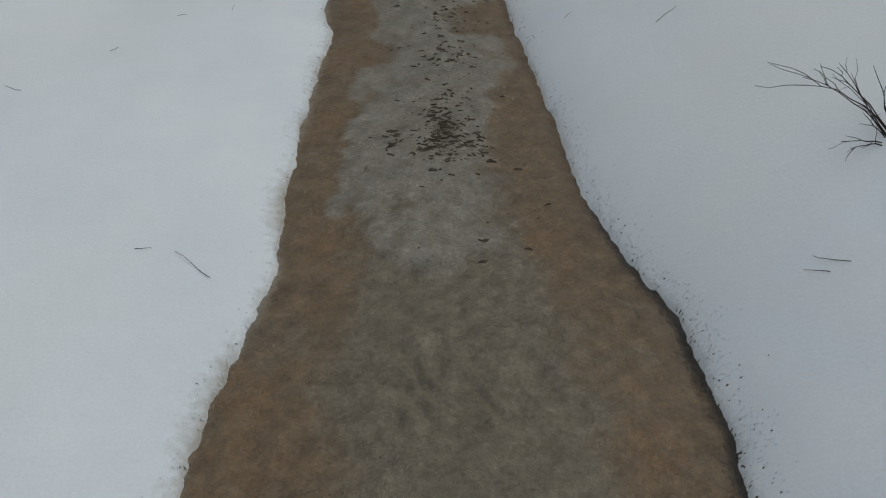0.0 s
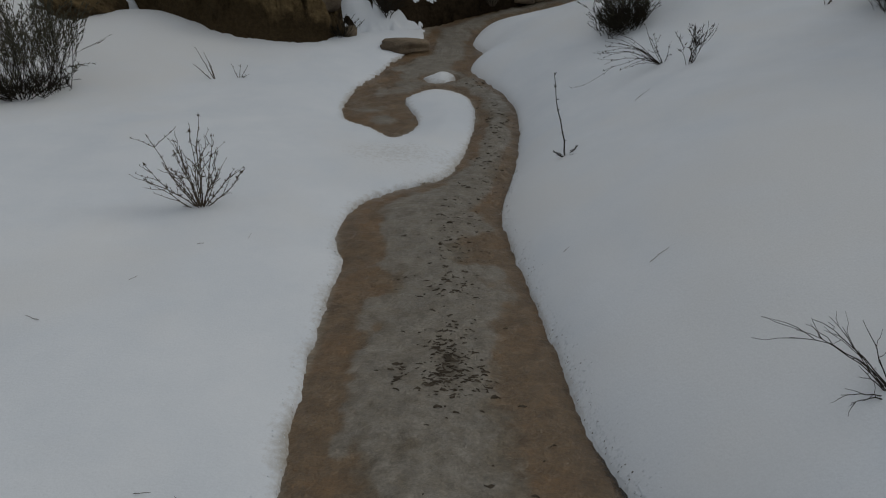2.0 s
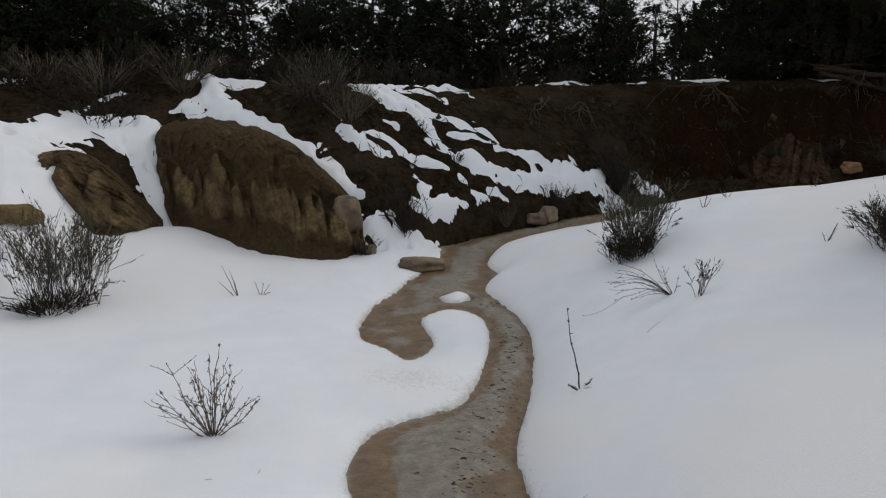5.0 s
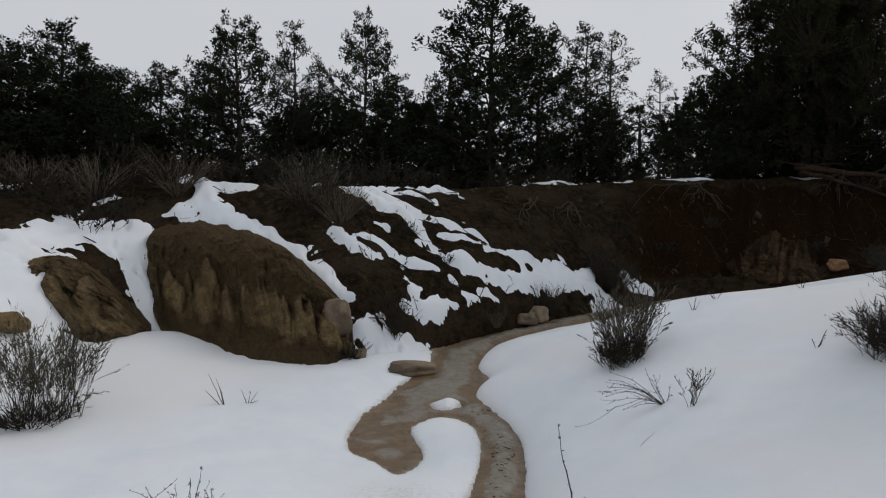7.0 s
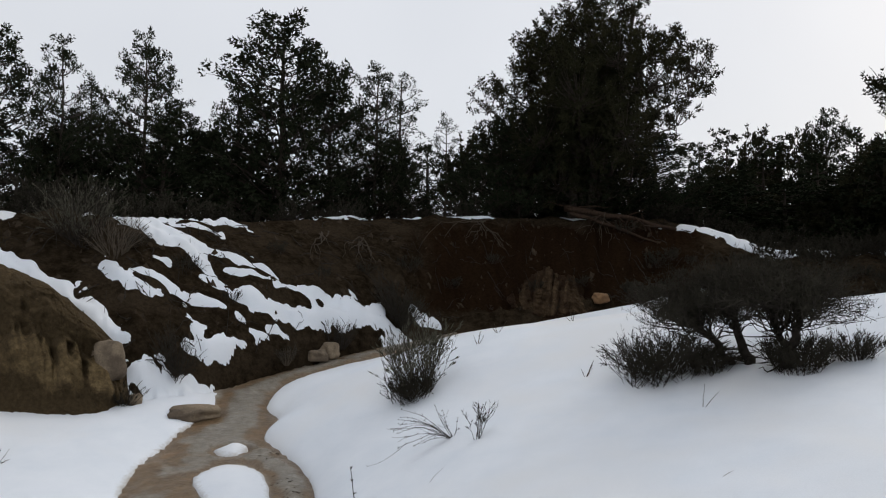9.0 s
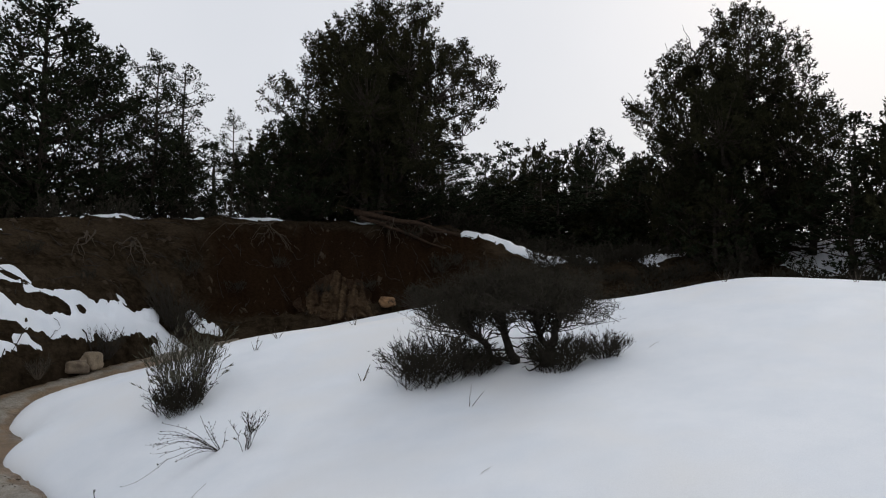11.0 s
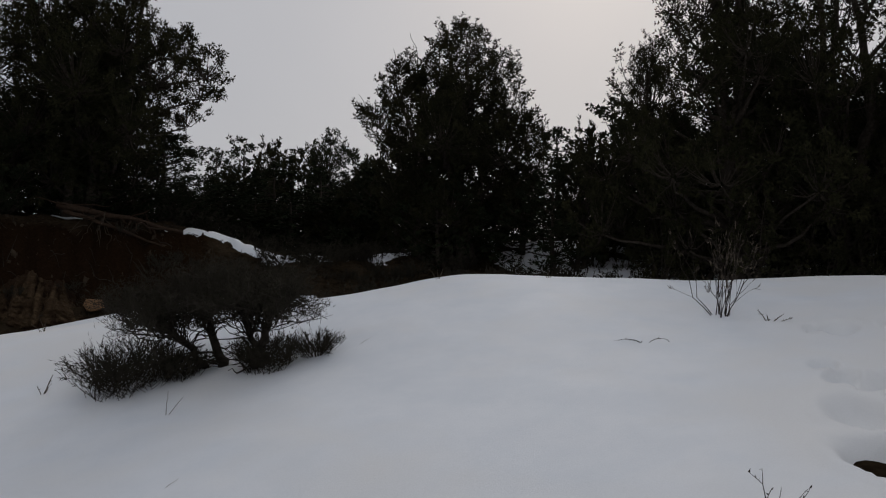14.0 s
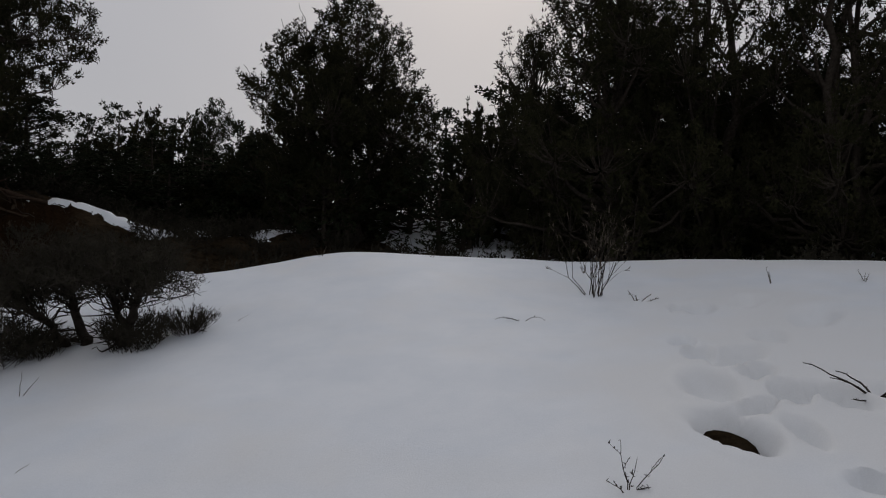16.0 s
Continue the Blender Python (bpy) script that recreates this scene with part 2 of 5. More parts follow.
def line_distance(x, y, line, closed=False):
    """How far the points lie from a line of points, and how far along it (0 to 1) the nearest place is."""
    best, along = np.full(x.shape, 1e9), np.zeros(x.shape)
    n = len(line)
    for i in range(n if closed else n - 1):
        (ax, ay), (bx, by) = line[i][:2], line[(i + 1) % n][:2]
        dx, dy = bx - ax, by - ay
        t = np.clip(((x - ax) * dx + (y - ay) * dy) / (dx * dx + dy * dy + 1e-9), 0, 1)
        d = (x - ax - t * dx) ** 2 + (y - ay - t * dy) ** 2
        near = d < best
        best, along = np.where(near, d, best), np.where(near, (i + t) / n, along)
    return np.sqrt(best), along


def inside(x, y, ring):
    hit = np.zeros(x.shape, bool)
    n = len(ring)
    for i in range(n):
        (ax, ay), (bx, by) = ring[i], ring[(i + 1) % n]
        cross = (ay > y) != (by > y)
        hit ^= cross & (x < (bx - ax) * (y - ay) / (by - ay + 1e-12) + ax)
    return hit


LEFT, RIGHT, ISLET = smooth(LEFT_BANK), smooth(RIGHT_BANK), smooth(SNOW_ISLET, True)
BROOK = np.concatenate([LEFT, RIGHT[::-1]])


def wave(x, y, size, seed=0):
    """Soft random swell between about -1 and 1, with features of that size."""
    rng = np.random.RandomState(seed)
    out = np.zeros(np.shape(x))
    for k in range(7):
        a, p = rng.uniform(0, 2 * np.pi, 2)
        f = 2 * np.pi / size * rng.uniform(0.6, 1.6)
        out = out + np.sin((x * np.cos(a) + y * np.sin(a)) * f + p)
    return out / 3.6


def grain(x, y, size, seed=0):
    """Value noise."""
    rng = np.random.RandomState(seed)
    table = rng.uniform(-1, 1, (256, 256))
    u, v = np.asarray(x) / size + 1000, np.asarray(y) / size + 1000
    i, j = np.floor(u).astype(int), np.floor(v).astype(int)
    a, b = u - i, v - j
    a, b = a * a * (3 - 2 * a), b * b * (3 - 2 * b)
    at = lambda p, q: table[p % 256, q % 256]
    return (at(i, j) * (1 - a) + at(i + 1, j) * a) * (1 - b) + (at(i, j + 1) * (1 - a) + at(i + 1, j + 1) * a) * b


def fractal(x, y, size, seed=0, octaves=4):
    return sum(grain(x, y, size / 2 ** k, seed + k) / 2 ** k for k in range(octaves)) / 1.6


def water_level(x, y):
    s = 0.012 * np.clip(y - 2.5, 0, 9) ** 2
    return s + 0.14 * np.maximum(0, x - 2.6) * ramp(y, 8.5, 11.5)


def brook_distance(x, y):
    """Distance from the brook's edge: positive on the snow, negative on the ice; and the distances from its two banks."""
    x, y = np.asarray(x, float), np.asarray(y, float)
    dl, dr, di = np.zeros(x.shape), np.zeros(x.shape), np.full(x.shape, 99.0)
    close = (np.hypot(x, y) < 13.2) & (np.abs(x) < 4)
    for these, left, right in ((close, LEFT, RIGHT), (~close, np.array(LEFT_BANK), np.array(RIGHT_BANK))):
        dl[these] = line_distance(x[these], y[these], left)[0]
        dr[these] = line_distance(x[these], y[these], right)[0]
    around = (np.abs(x) < 2) & (y > 5) & (y < 10)
    di[around] = line_distance(x[around], y[around], ISLET, True)[0]
    d = np.minimum(np.minimum(dl, dr), di)
    wet = np.zeros(x.shape, bool)
    low = d < 0.8
    wet[low] = inside(x[low], y[low], BROOK) & ~inside(x[low], y[low], ISLET)
    return np.where(wet, -d, d), dl, dr


def even_distance():
    """The distance from the brook, softened over the plan so that the snow lies in smooth swells away from its edge."""
    xs, ys = np.arange(-14, 20, 0.1), np.arange(-3, 20, 0.1)
    gx, gy = np.meshgrid(xs, ys, indexing="ij")
    g = np.maximum(brook_distance(gx.ravel(), gy.ravel())[0].reshape(gx.shape), 0)
    k = np.exp(-(np.arange(-9, 10) / 4.0) ** 2)
    k /= k.sum()
    for axis in (0, 1):
        g = np.apply_along_axis(lambda q: np.convolve(np.pad(q, 9, "edge"), k, "valid"), axis, g)

    def at(x, y):
        u, v = np.clip((x + 14) / 0.1, 0, len(xs) - 1.01), np.clip((y + 3) / 0.1, 0, len(ys) - 1.01)
        i, j = np.floor(u).astype(int), np.floor(v).astype(int)
        a, b = u - i, v - j
        return (g[i, j] * (1 - a) + g[i + 1, j] * a) * (1 - b) + (g[i, j + 1] * (1 - a) + g[i + 1, j + 1] * a) * b
    return at


even_at = even_distance()


def slope_at(bearing):
    return [np.interp(bearing, SLOPE[:, 0], SLOPE[:, k]) for k in (1, 2, 3)]


def field_height(x, y, d, dl, dr):
    """The snow field on both sides of the brook."""
    u = np.maximum(d, 0)
    inner = (x > -13) & (x < 19) & (y > -2) & (y < 19)
    u = np.where(inner, u + (even_at(x, y) - u) * ramp(u, 0.1, 0.6), u)
    right = ramp(dl - dr, -0.2, 0.3)
    rise_left = 0.09 * (1 - np.exp(-u / 0.32)) + 0.05 * u
    rise_right = 0.06 * (1 - np.exp(-u / 0.08)) + 0.6 * (1 - np.exp(-u / 1.3)) + 0.155 * u
    z = water_level(x, y) + (1 - right) * rise_left + right * rise_right
    r, bearing = np.hypot(x, y), np.degrees(np.arctan2(x, y))
    z = z - (0.20 + 0.10 * ramp(-bearing, -44, -30) + 0.12 * ramp(bearing, 64, 82)) * np.maximum(0, r - 9.6 - 0.6 * ramp(bearing, 40, 50)) * ramp(bearing, 12, 26) * right
    z = z + (0.36 * np.exp(-((bearing - 54) / 12) ** 2) + 0.12 * np.exp(-((bearing - 33) / 8) ** 2)) * ramp(r, 5, 10) * right
    low = np.interp(bearing, (-2, 0, 3, 6.2, 9, 11.6, 14, 18, 24), (0.145, 0.142, 0.134, 0.124, 0.113, 0.100, 0.083, 0.062, 0.04))
    cap = 2.0 - r * low
    over = (z - cap) / 0.05
    z = np.where((r > 5) & (bearing > -3) & (bearing < 26), z + (cap - 0.05 * np.logaddexp(0, -over) - z) * ramp(r, 5, 7.5) * ramp(bearing, -3, 0) * (1 - ramp(bearing, 18, 26)) * right, z)
    z = z + (0.20 * np.exp(-(((x + 4.5) / 0.95) ** 2 + ((y - 8.3) / 0.75) ** 2)) + 0.16 * np.exp(-(((x + 3.5) / 0.6) ** 2 + ((y - 8.8) / 0.6) ** 2))) * (1 - right)
    z = np.maximum(z, water_level(x, y) + 0.055 * (1 - np.exp(-u / 0.2)))
    z = z + (0.025 + 0.025 * (1 - right)) * wave(x, y, 2.6, 5) * ramp(u, 0.15, 1.2) + 0.004 * wave(x, y, 0.7, 6) * ramp(u, 0.1, 0.5)
    return z


def land(x, y):
    """Height of the land with its snow, distance from the brook, and how far up the slope (0 foot, 1 top)."""
    x, y = np.asarray(x, float), np.asarray(y, float)
    d, dl, dr = brook_distance(x, y)
    z = field_height(x, y, d, dl, dr)
    r, bearing = np.hypot(x, y), np.degrees(np.arctan2(x, y))
    foot, top, height = slope_at(bearing)
    w = (r - foot) / (top - foot)
    s = np.clip(w, 0, 1)
    mound = s ** 0.8
    cut = np.where(s < 0.4, 0.26 * (s / 0.4) ** 1.3, 0.26 + 0.74 * (1 - (1 - (s - 0.4) / 0.6) ** 1.6))
    steep = ramp(bearing, 7, 16) * (1 - ramp(bearing, 30, 38))
    form = mound * (1 - steep) + cut * steep
    up = z + (height - z) * form
    z2 = np.where(w > 0, np.where(w < 1, up, height + 0.025 * np.maximum(0, r - top)), z)
    rough = ramp(w, 0.02, 0.25)
    z2 = z2 + rough * (0.10 * fractal(x, y, 1.3, 11) * (1 - 0.5 * ramp(w, 0.9, 1.1)))
    return z2, d, w
# ---- mesh helpers ----
def mesh_of(name, verts, faces, mat, smooth_shade=True, values=None):
    me = bpy.data.meshes.new(name)
    if isinstance(faces, np.ndarray):
        n, k = faces.shape
        me.vertices.add(len(verts)), me.loops.add(n * k), me.polygons.add(n)
        me.vertices.foreach_set("co", np.ascontiguousarray(verts, dtype=np.float32).ravel())
        me.loops.foreach_set("vertex_index", np.ascontiguousarray(faces, dtype=np.int32).ravel())
        me.polygons.foreach_set("loop_start", np.arange(0, n * k, k, dtype=np.int32))
        me.update(calc_edges=True)
    else:
        me.from_pydata(np.asarray(verts).tolist(), [], faces)
    me.materials.append(mat)
    if smooth_shade:
        me.shade_smooth()
    for key, v in (values or {}).items():
        me.attributes.new(key, "FLOAT", "POINT").data.foreach_set("value", np.ascontiguousarray(v, dtype=np.float32))
    me.update()
    return me


def part(name, me, parent, label=""):
    ob = new(name, me)
    ob.parent = parent
    return tagged(ob, label)


def thing(name, label, category, place=(0, 0, 0), group="", kind=""):
    ob = new(name)
    ob.location = place
    return tagged(ob, label, category, group, kind)


def sheet(name, bearings, radii, fill, mat):
    """A sheet over rays and rings round the brook's mouth. fill(x, y) gives heights, which points to keep, and values for the material."""
    b, r = np.meshgrid(np.radians(bearings), radii, indexing="ij")
    x, y = r * np.sin(b), r * np.cos(b)
    z, keep, values = fill(x.ravel(), y.ravel())
    n, k = b.shape
    i = np.arange(n * k).reshape(n, k)
    quads = np.stack([i[:-1, :-1], i[:-1, 1:], i[1:, 1:], i[1:, :-1]], -1).reshape(-1, 4)[:, ::-1]
    quads = quads[keep[quads].any(1)]
    used, back = np.unique(quads, return_inverse=True)
    verts = np.stack([x.ravel(), y.ravel(), z], -1)[used]
    return mesh_of(name, verts, back.reshape(-1, 4), mat, True, {key: v[used] for key, v in values.items()})


def growing(a, b, rate):
    return a * np.exp(np.arange(int(np.log(b / a) / rate) + 1) * rate)


def table(fill):
    """A quick look-up of heights over the plan, from a grid five centimetres wide."""
    xs, ys = np.arange(-14, 20, 0.05), np.arange(-3, 32, 0.05)
    gx, gy = np.meshgrid(xs, ys, indexing="ij")
    grid = fill(gx.ravel(), gy.ravel())[0].reshape(gx.shape)

    def at(x, y):
        u, v = np.clip((np.asarray(x) + 14) / 0.05, 0, len(xs) - 1.01), np.clip((np.asarray(y) + 3) / 0.05, 0, len(ys) - 1.01)
        i, j = np.floor(u).astype(int), np.floor(v).astype(int)
        a, b = u - i, v - j
        return (grid[i, j] * (1 - a) + grid[i + 1, j] * a) * (1 - b) + (grid[i, j + 1] * (1 - a) + grid[i + 1, j + 1] * a) * b
    return at


land_at = table(land)


def height(x, y):
    if -13.9 < x < 19.8 and -2.9 < y < 31.8:
        return float(land_at(x, y))
    return float(land(np.array([x]), np.array([y]))[0][0])


def polar(bearing, r):
    return r * math.sin(radians(bearing)), r * math.cos(radians(bearing))


# ---- ground and snow ----
# Snow left lying on the slopes: lines of places, each with half a width.
DRIFTS = []


def drift(*line):
    DRIFTS.append(line)


# on the hillside above the brook
drift((-1.9, 11.6, 0.10), (-1.54, 11.42, 0.13), (-1.31, 11.37, 0.17), (-0.9, 11.3, 0.14), (-0.58, 10.9, 0.11), (-0.33, 10.76, 0.12), (0.0, 10.7, 0.12), (0.33, 10.74, 0.12), (0.81, 10.98, 0.11), (1.32, 11.24, 0.11), (1.72, 11.38, 0.10), (2.1, 11.5, 0.09), (2.55, 11.65, 0.05))
drift((-1.39, 11.62, 0.12), (-0.91, 11.43, 0.11), (-0.5, 11.33, 0.08), (-0.15, 11.4, 0.07), (0.15, 11.39, 0.055), (0.38, 11.25, 0.04))
drift((-0.34, 11.09, 0.05), (-0.05, 11.12, 0.07), (0.27, 11.2, 0.04))
drift((0.36, 11.15, 0.07), (0.69, 11.27, 0.055), (1.04, 11.38, 0.06), (1.34, 11.37, 0.07), (1.7, 11.49, 0.10), (2.03, 11.77, 0.07))
drift((-1.16, 11.93, 0.07), (-0.75, 12.03, 0.06), (-0.4, 11.9, 0.03))
drift((-1.31, 10.77, 0.04), (-1.04, 10.82, 0.03))
drift((-1.85, 10.45, 0.07), (-1.46, 10.1, 0.08), (-1.14, 10.18, 0.05))
drift((-1.5, 10.3, 0.05), (-1.14, 10.39, 0.07), (-0.91, 10.32, 0.06), (-0.54, 10.36, 0.06), (-0.34, 10.39, 0.04))
drift((-0.84, 10.02, 0.03), (-0.61, 10.05, 0.03))
drift((-0.16, 10.43, 0.035), (-0.08, 10.42, 0.03))
drift((0.0, 10.35, 0.035), (0.23, 10.36, 0.05), (0.37, 10.34, 0.02))
drift((0.23, 10.46, 0.04), (0.49, 10.54, 0.03))
drift((-0.76, 9.70, 0.07), (-0.5, 9.83, 0.11), (-0.3, 9.96, 0.12), (0.0, 10.13, 0.10), (0.3, 10.31, 0.06))
drift((0.59, 10.42, 0.04), (0.93, 10.66, 0.045), (1.14, 10.82, 0.04))
drift((-1.18, 9.31, 0.05), (-0.99, 9.43, 0.04))
drift((-1.35, 9.12, 0.08), (-1.0, 9.22, 0.2), (-0.7, 9.28, 0.2), (-0.45, 9.42, 0.14), (-0.3, 9.58, 0.07))
drift((2.66, 12.24, 0.09), (2.92, 12.2, 0.10), (3.07, 12.18, 0.07))
# over the clay bluffs and down between them
drift((-4.35, 11.35, 0.08), (-3.9, 11.3, 0.16), (-3.3, 11.45, 0.10))
drift((-4.25, 10.45, 0.06), (-3.8, 10.6, 0.16), (-3.4, 10.55, 0.2))
drift((-4.0, 11.3, 0.2), (-3.88, 11.05, 0.2), (-3.75, 10.7, 0.22), (-3.2, 10.42, 0.23), (-2.67, 10.19, 0.19), (-2.16, 9.85, 0.18), (-1.67, 9.51, 0.15), (-1.4, 9.4, 0.05))
drift((-6.8, 7.7, 0.4), (-5.7, 8.4, 0.34), (-5.3, 8.95, 0.26), (-5.15, 9.45, 0.28), (-4.84, 9.76, 0.34), (-4.48, 9.89, 0.3))
drift((-4.45, 9.9, 0.26), (-4.28, 9.6, 0.2), (-4.08, 9.35, 0.18), (-3.92, 9.25, 0.16), (-3.6, 9.15, 0.16))
drift((-8.0, 7.2, 0.6), (-6.6, 7.7, 0.6), (-5.7, 8.2, 0.5))
drift((-7.2, 7.0, 1.0), (-6.2, 7.3, 1.0), (-5.4, 7.7, 0.95), (-4.6, 8.05, 0.9), (-3.9, 8.2, 0.8))
drift((-5.42, 9.75, 0.06), (-5.25, 10.05, 0.05))
drift((-5.22, 10.35, 0.04), (-5.05, 10.55, 0.06))
# along the brink and on the spur
drift((-1.6, 11.9, 0.08), (-0.8, 12.3, 0.1), (-0.1, 12.8, 0.08))
drift((1.2, 14.4, 0.08), (1.7, 14.5, 0.1), (2.2, 14.65, 0.08))
drift((3.2, 15.2, 0.08), (3.8, 15.3, 0.1), (4.5, 15.4, 0.08))
drift((*polar(31.2, 16.1), 0.07), (*polar(33.2, 16.4), 0.15), (*polar(35.5, 16.5), 0.28), (*polar(37.8, 16.5), 0.4), (*polar(39.5, 16.4), 0.2))
drift((*polar(40, 17.2), 0.06), (*polar(42, 17.0), 0.1), (*polar(44, 16.6), 0.06))


def snow_depth(x, y, d, w):
    """Depth of the snow over the soil; below nought there is none."""
    r = np.hypot(x, y)
    bearing = np.degrees(np.arctan2(x, y))
    rag = 0.5 * fractal(x, y, 0.5, 31, 3) + 0.8 * fractal(x, y, 0.17, 35, 3)
    field = 0.13 - 2.2 * np.maximum(0, w - 0.01 + 0.06 * rag) * ramp(-bearing, -48, -44)
    low_bank = ramp(bearing, -9, -6) * (1 - ramp(bearing, 10, 14))
    field = field - 10.0 * low_bank * np.maximum(0, w + 0.016 + 0.04 * rag)
    over = y - np.interp(x, (-0.5, -0.3, 0.09, 1.0, 2.4, 4.5, 7), (9.3, 9.5, 10.05, 10.68, 11.55, 12.1, 12.5)) + 0.1 * rag
    field = field - 0.28 * ramp(over, -0.42, 0.0) * ramp(x, -0.45, -0.1) * (1 - ramp(bearing, 36, 42))
    best = np.full(x.shape, -0.3)
    near = (w > -0.2) & (w < 1.6) & (r < 22)
    xs, ys, rs = x[near], y[near], rag[near]
    b = best[near]
    spots, holes = fractal(xs, ys, 0.22, 39, 3), fractal(xs, ys, 0.20, 45, 3)
    for line in DRIFTS:
        path = smooth(line, False, 3)
        dist, along = line_distance(xs, ys, path)
        thin = np.interp(along * len(path), np.arange(len(path)), path[:, 2])
        b = np.maximum(b, np.minimum((1.03 * thin - dist) * 0.6 + np.minimum(0.075, 0.75 * thin) * rs, 0.08) - 0.22 * np.maximum(0, holes - 0.40))
        b = np.maximum(b, np.where(dist < thin + 0.22, 0.14 * (spots - 0.44 - 1.3 * np.maximum(0, dist - thin)), -0.3))
    bare = ramp(x, -0.5, -0.36) * (1 - ramp(x, 1.4, 2.2)) * ramp(y, 9.2, 9.4) * (1 - ramp(d + 0.05 * rag, 0.07, 0.14))
    best[near] = b - 0.3 * bare[near]
    patches = np.where(w > 0.97, 0.25 * (fractal(x, y, 2.3, 41, 4) - 0.22), -0.3)
    woods = 0.3 * (fractal(x, y, 2.0, 47, 4) + 0.05) * ramp(bearing, 42, 47) + (1 - ramp(bearing, 42, 47)) * -0.3
    woods = np.where(w > -0.25, woods, -0.3)
    on_slope = np.maximum(np.maximum(best, patches), woods)
    return np.clip(np.where(w < 0.2, np.maximum(field, on_slope), on_slope), -0.3, 0.14)


def relief(x, y, w):
    """Unevenness of the bare soil, with runnels down the cut bank; and where that bank is."""
    r, bearing = np.hypot(x, y), np.degrees(np.arctan2(x, y))
    steep = ramp(bearing, 9, 16) * (1 - ramp(bearing, 31, 37)) * ramp(w, 0.1, 0.3) * (1 - ramp(w, 0.8, 1.0))
    z = -steep * (0.34 * np.abs(fractal(bearing * 0.25, r * 0.15, 0.35, 51, 3)) + 0.10 * np.abs(grain(bearing, r * 0.3, 0.5, 53)))
    return z + ramp(w, 0.02, 0.12) * (0.08 * fractal(x, y, 0.45, 55, 3) + 0.025 * grain(x, y, 0.16, 58)), steep


def ground_fill(x, y):
    z, d, w = land(x, y)
    cover = 0.13 * (1 - ramp(w, -0.02, 0.12))
    uneven, steep = relief(x, y, w)
    z = z - cover - 0.25 * (1 - ramp(d, -0.10, 0.05)) + uneven
    for px, py, long, across, turn, deep in PITS[:1]:
        c, s = math.cos(turn), math.sin(turn)
        q = np.sqrt((((x - px) * c + (y - py) * s) / long) ** 2 + (((y - py) * c - (x - px) * s) / across) ** 2)
        z = z + 0.26 * np.exp(-q ** 6) - 0.18 * np.exp(-((x - 5.5) / 1.9) ** 4 - ((y - 0.7) / 1.3) ** 4)
    return z, np.ones(x.shape, bool), {"bank": 0.92 * steep}


def snow_fill(x, y):
    z, d, w = land(x, y)
    cover = 0.13 * (1 - ramp(w, -0.02, 0.12))
    t = snow_depth(x, y, d, w)
    ragged = d + 0.016 * fractal(x, y, 0.05, 61, 2) + 0.012 * fractal(x, y, 0.3, 65, 2)
    top = z - cover + t + relief(x, y, w)[0] * (1 - 0.6 * ramp(t, 0.02, 0.09))
    dr_side = x - np.interp(y, RIGHT[:, 1], RIGHT[:, 0]) + 0.25
    lip = np.where(ragged < 0, z + 3.0 * ragged - 0.004, top)
    top = np.where(d < 0.12, np.where(ragged < 0, lip, np.minimum(top, z + 0.004 + (1.1 + 1.6 * ramp(dr_side, -0.1, 0.1)) * ragged)), top)
    for k, (px, py, long, across, turn, deep) in enumerate(PITS):
        c, s = math.cos(turn), math.sin(turn)
        long, across = (long, across) if k < 2 else (0.8 * long, 0.8 * across)
        u, v = (x - px) * c + (y - py) * s, (y - py) * c - (x - px) * s
        q = np.sqrt((u / long) ** 2 + (v / across) ** 2) + 0.28 * fractal(x, y, 0.14, 67, 2)
        top = top - 0.85 * deep * np.exp(-q ** 4) + 0.10 * deep * np.exp(-((q - 1.5) / 0.4) ** 2)
    side = ramp(dr_side - 0.25, -0.3, -0.1)
    slush = (0.85 - 0.35 * side) * np.exp(-np.maximum(0, d) / (0.055 - 0.03 * side)) * (0.75 + 0.5 * fractal(x, y, 0.3, 69, 3)) * (1 - ramp(y, 8.6, 9.2))
    slush = slush + 0.36 * np.exp(-(((x + 0.45) / 0.5) ** 2 + ((y - 5.35) / 0.35) ** 2))
    return top, (t > -0.06) & (ragged > -0.12), {"slush": slush}


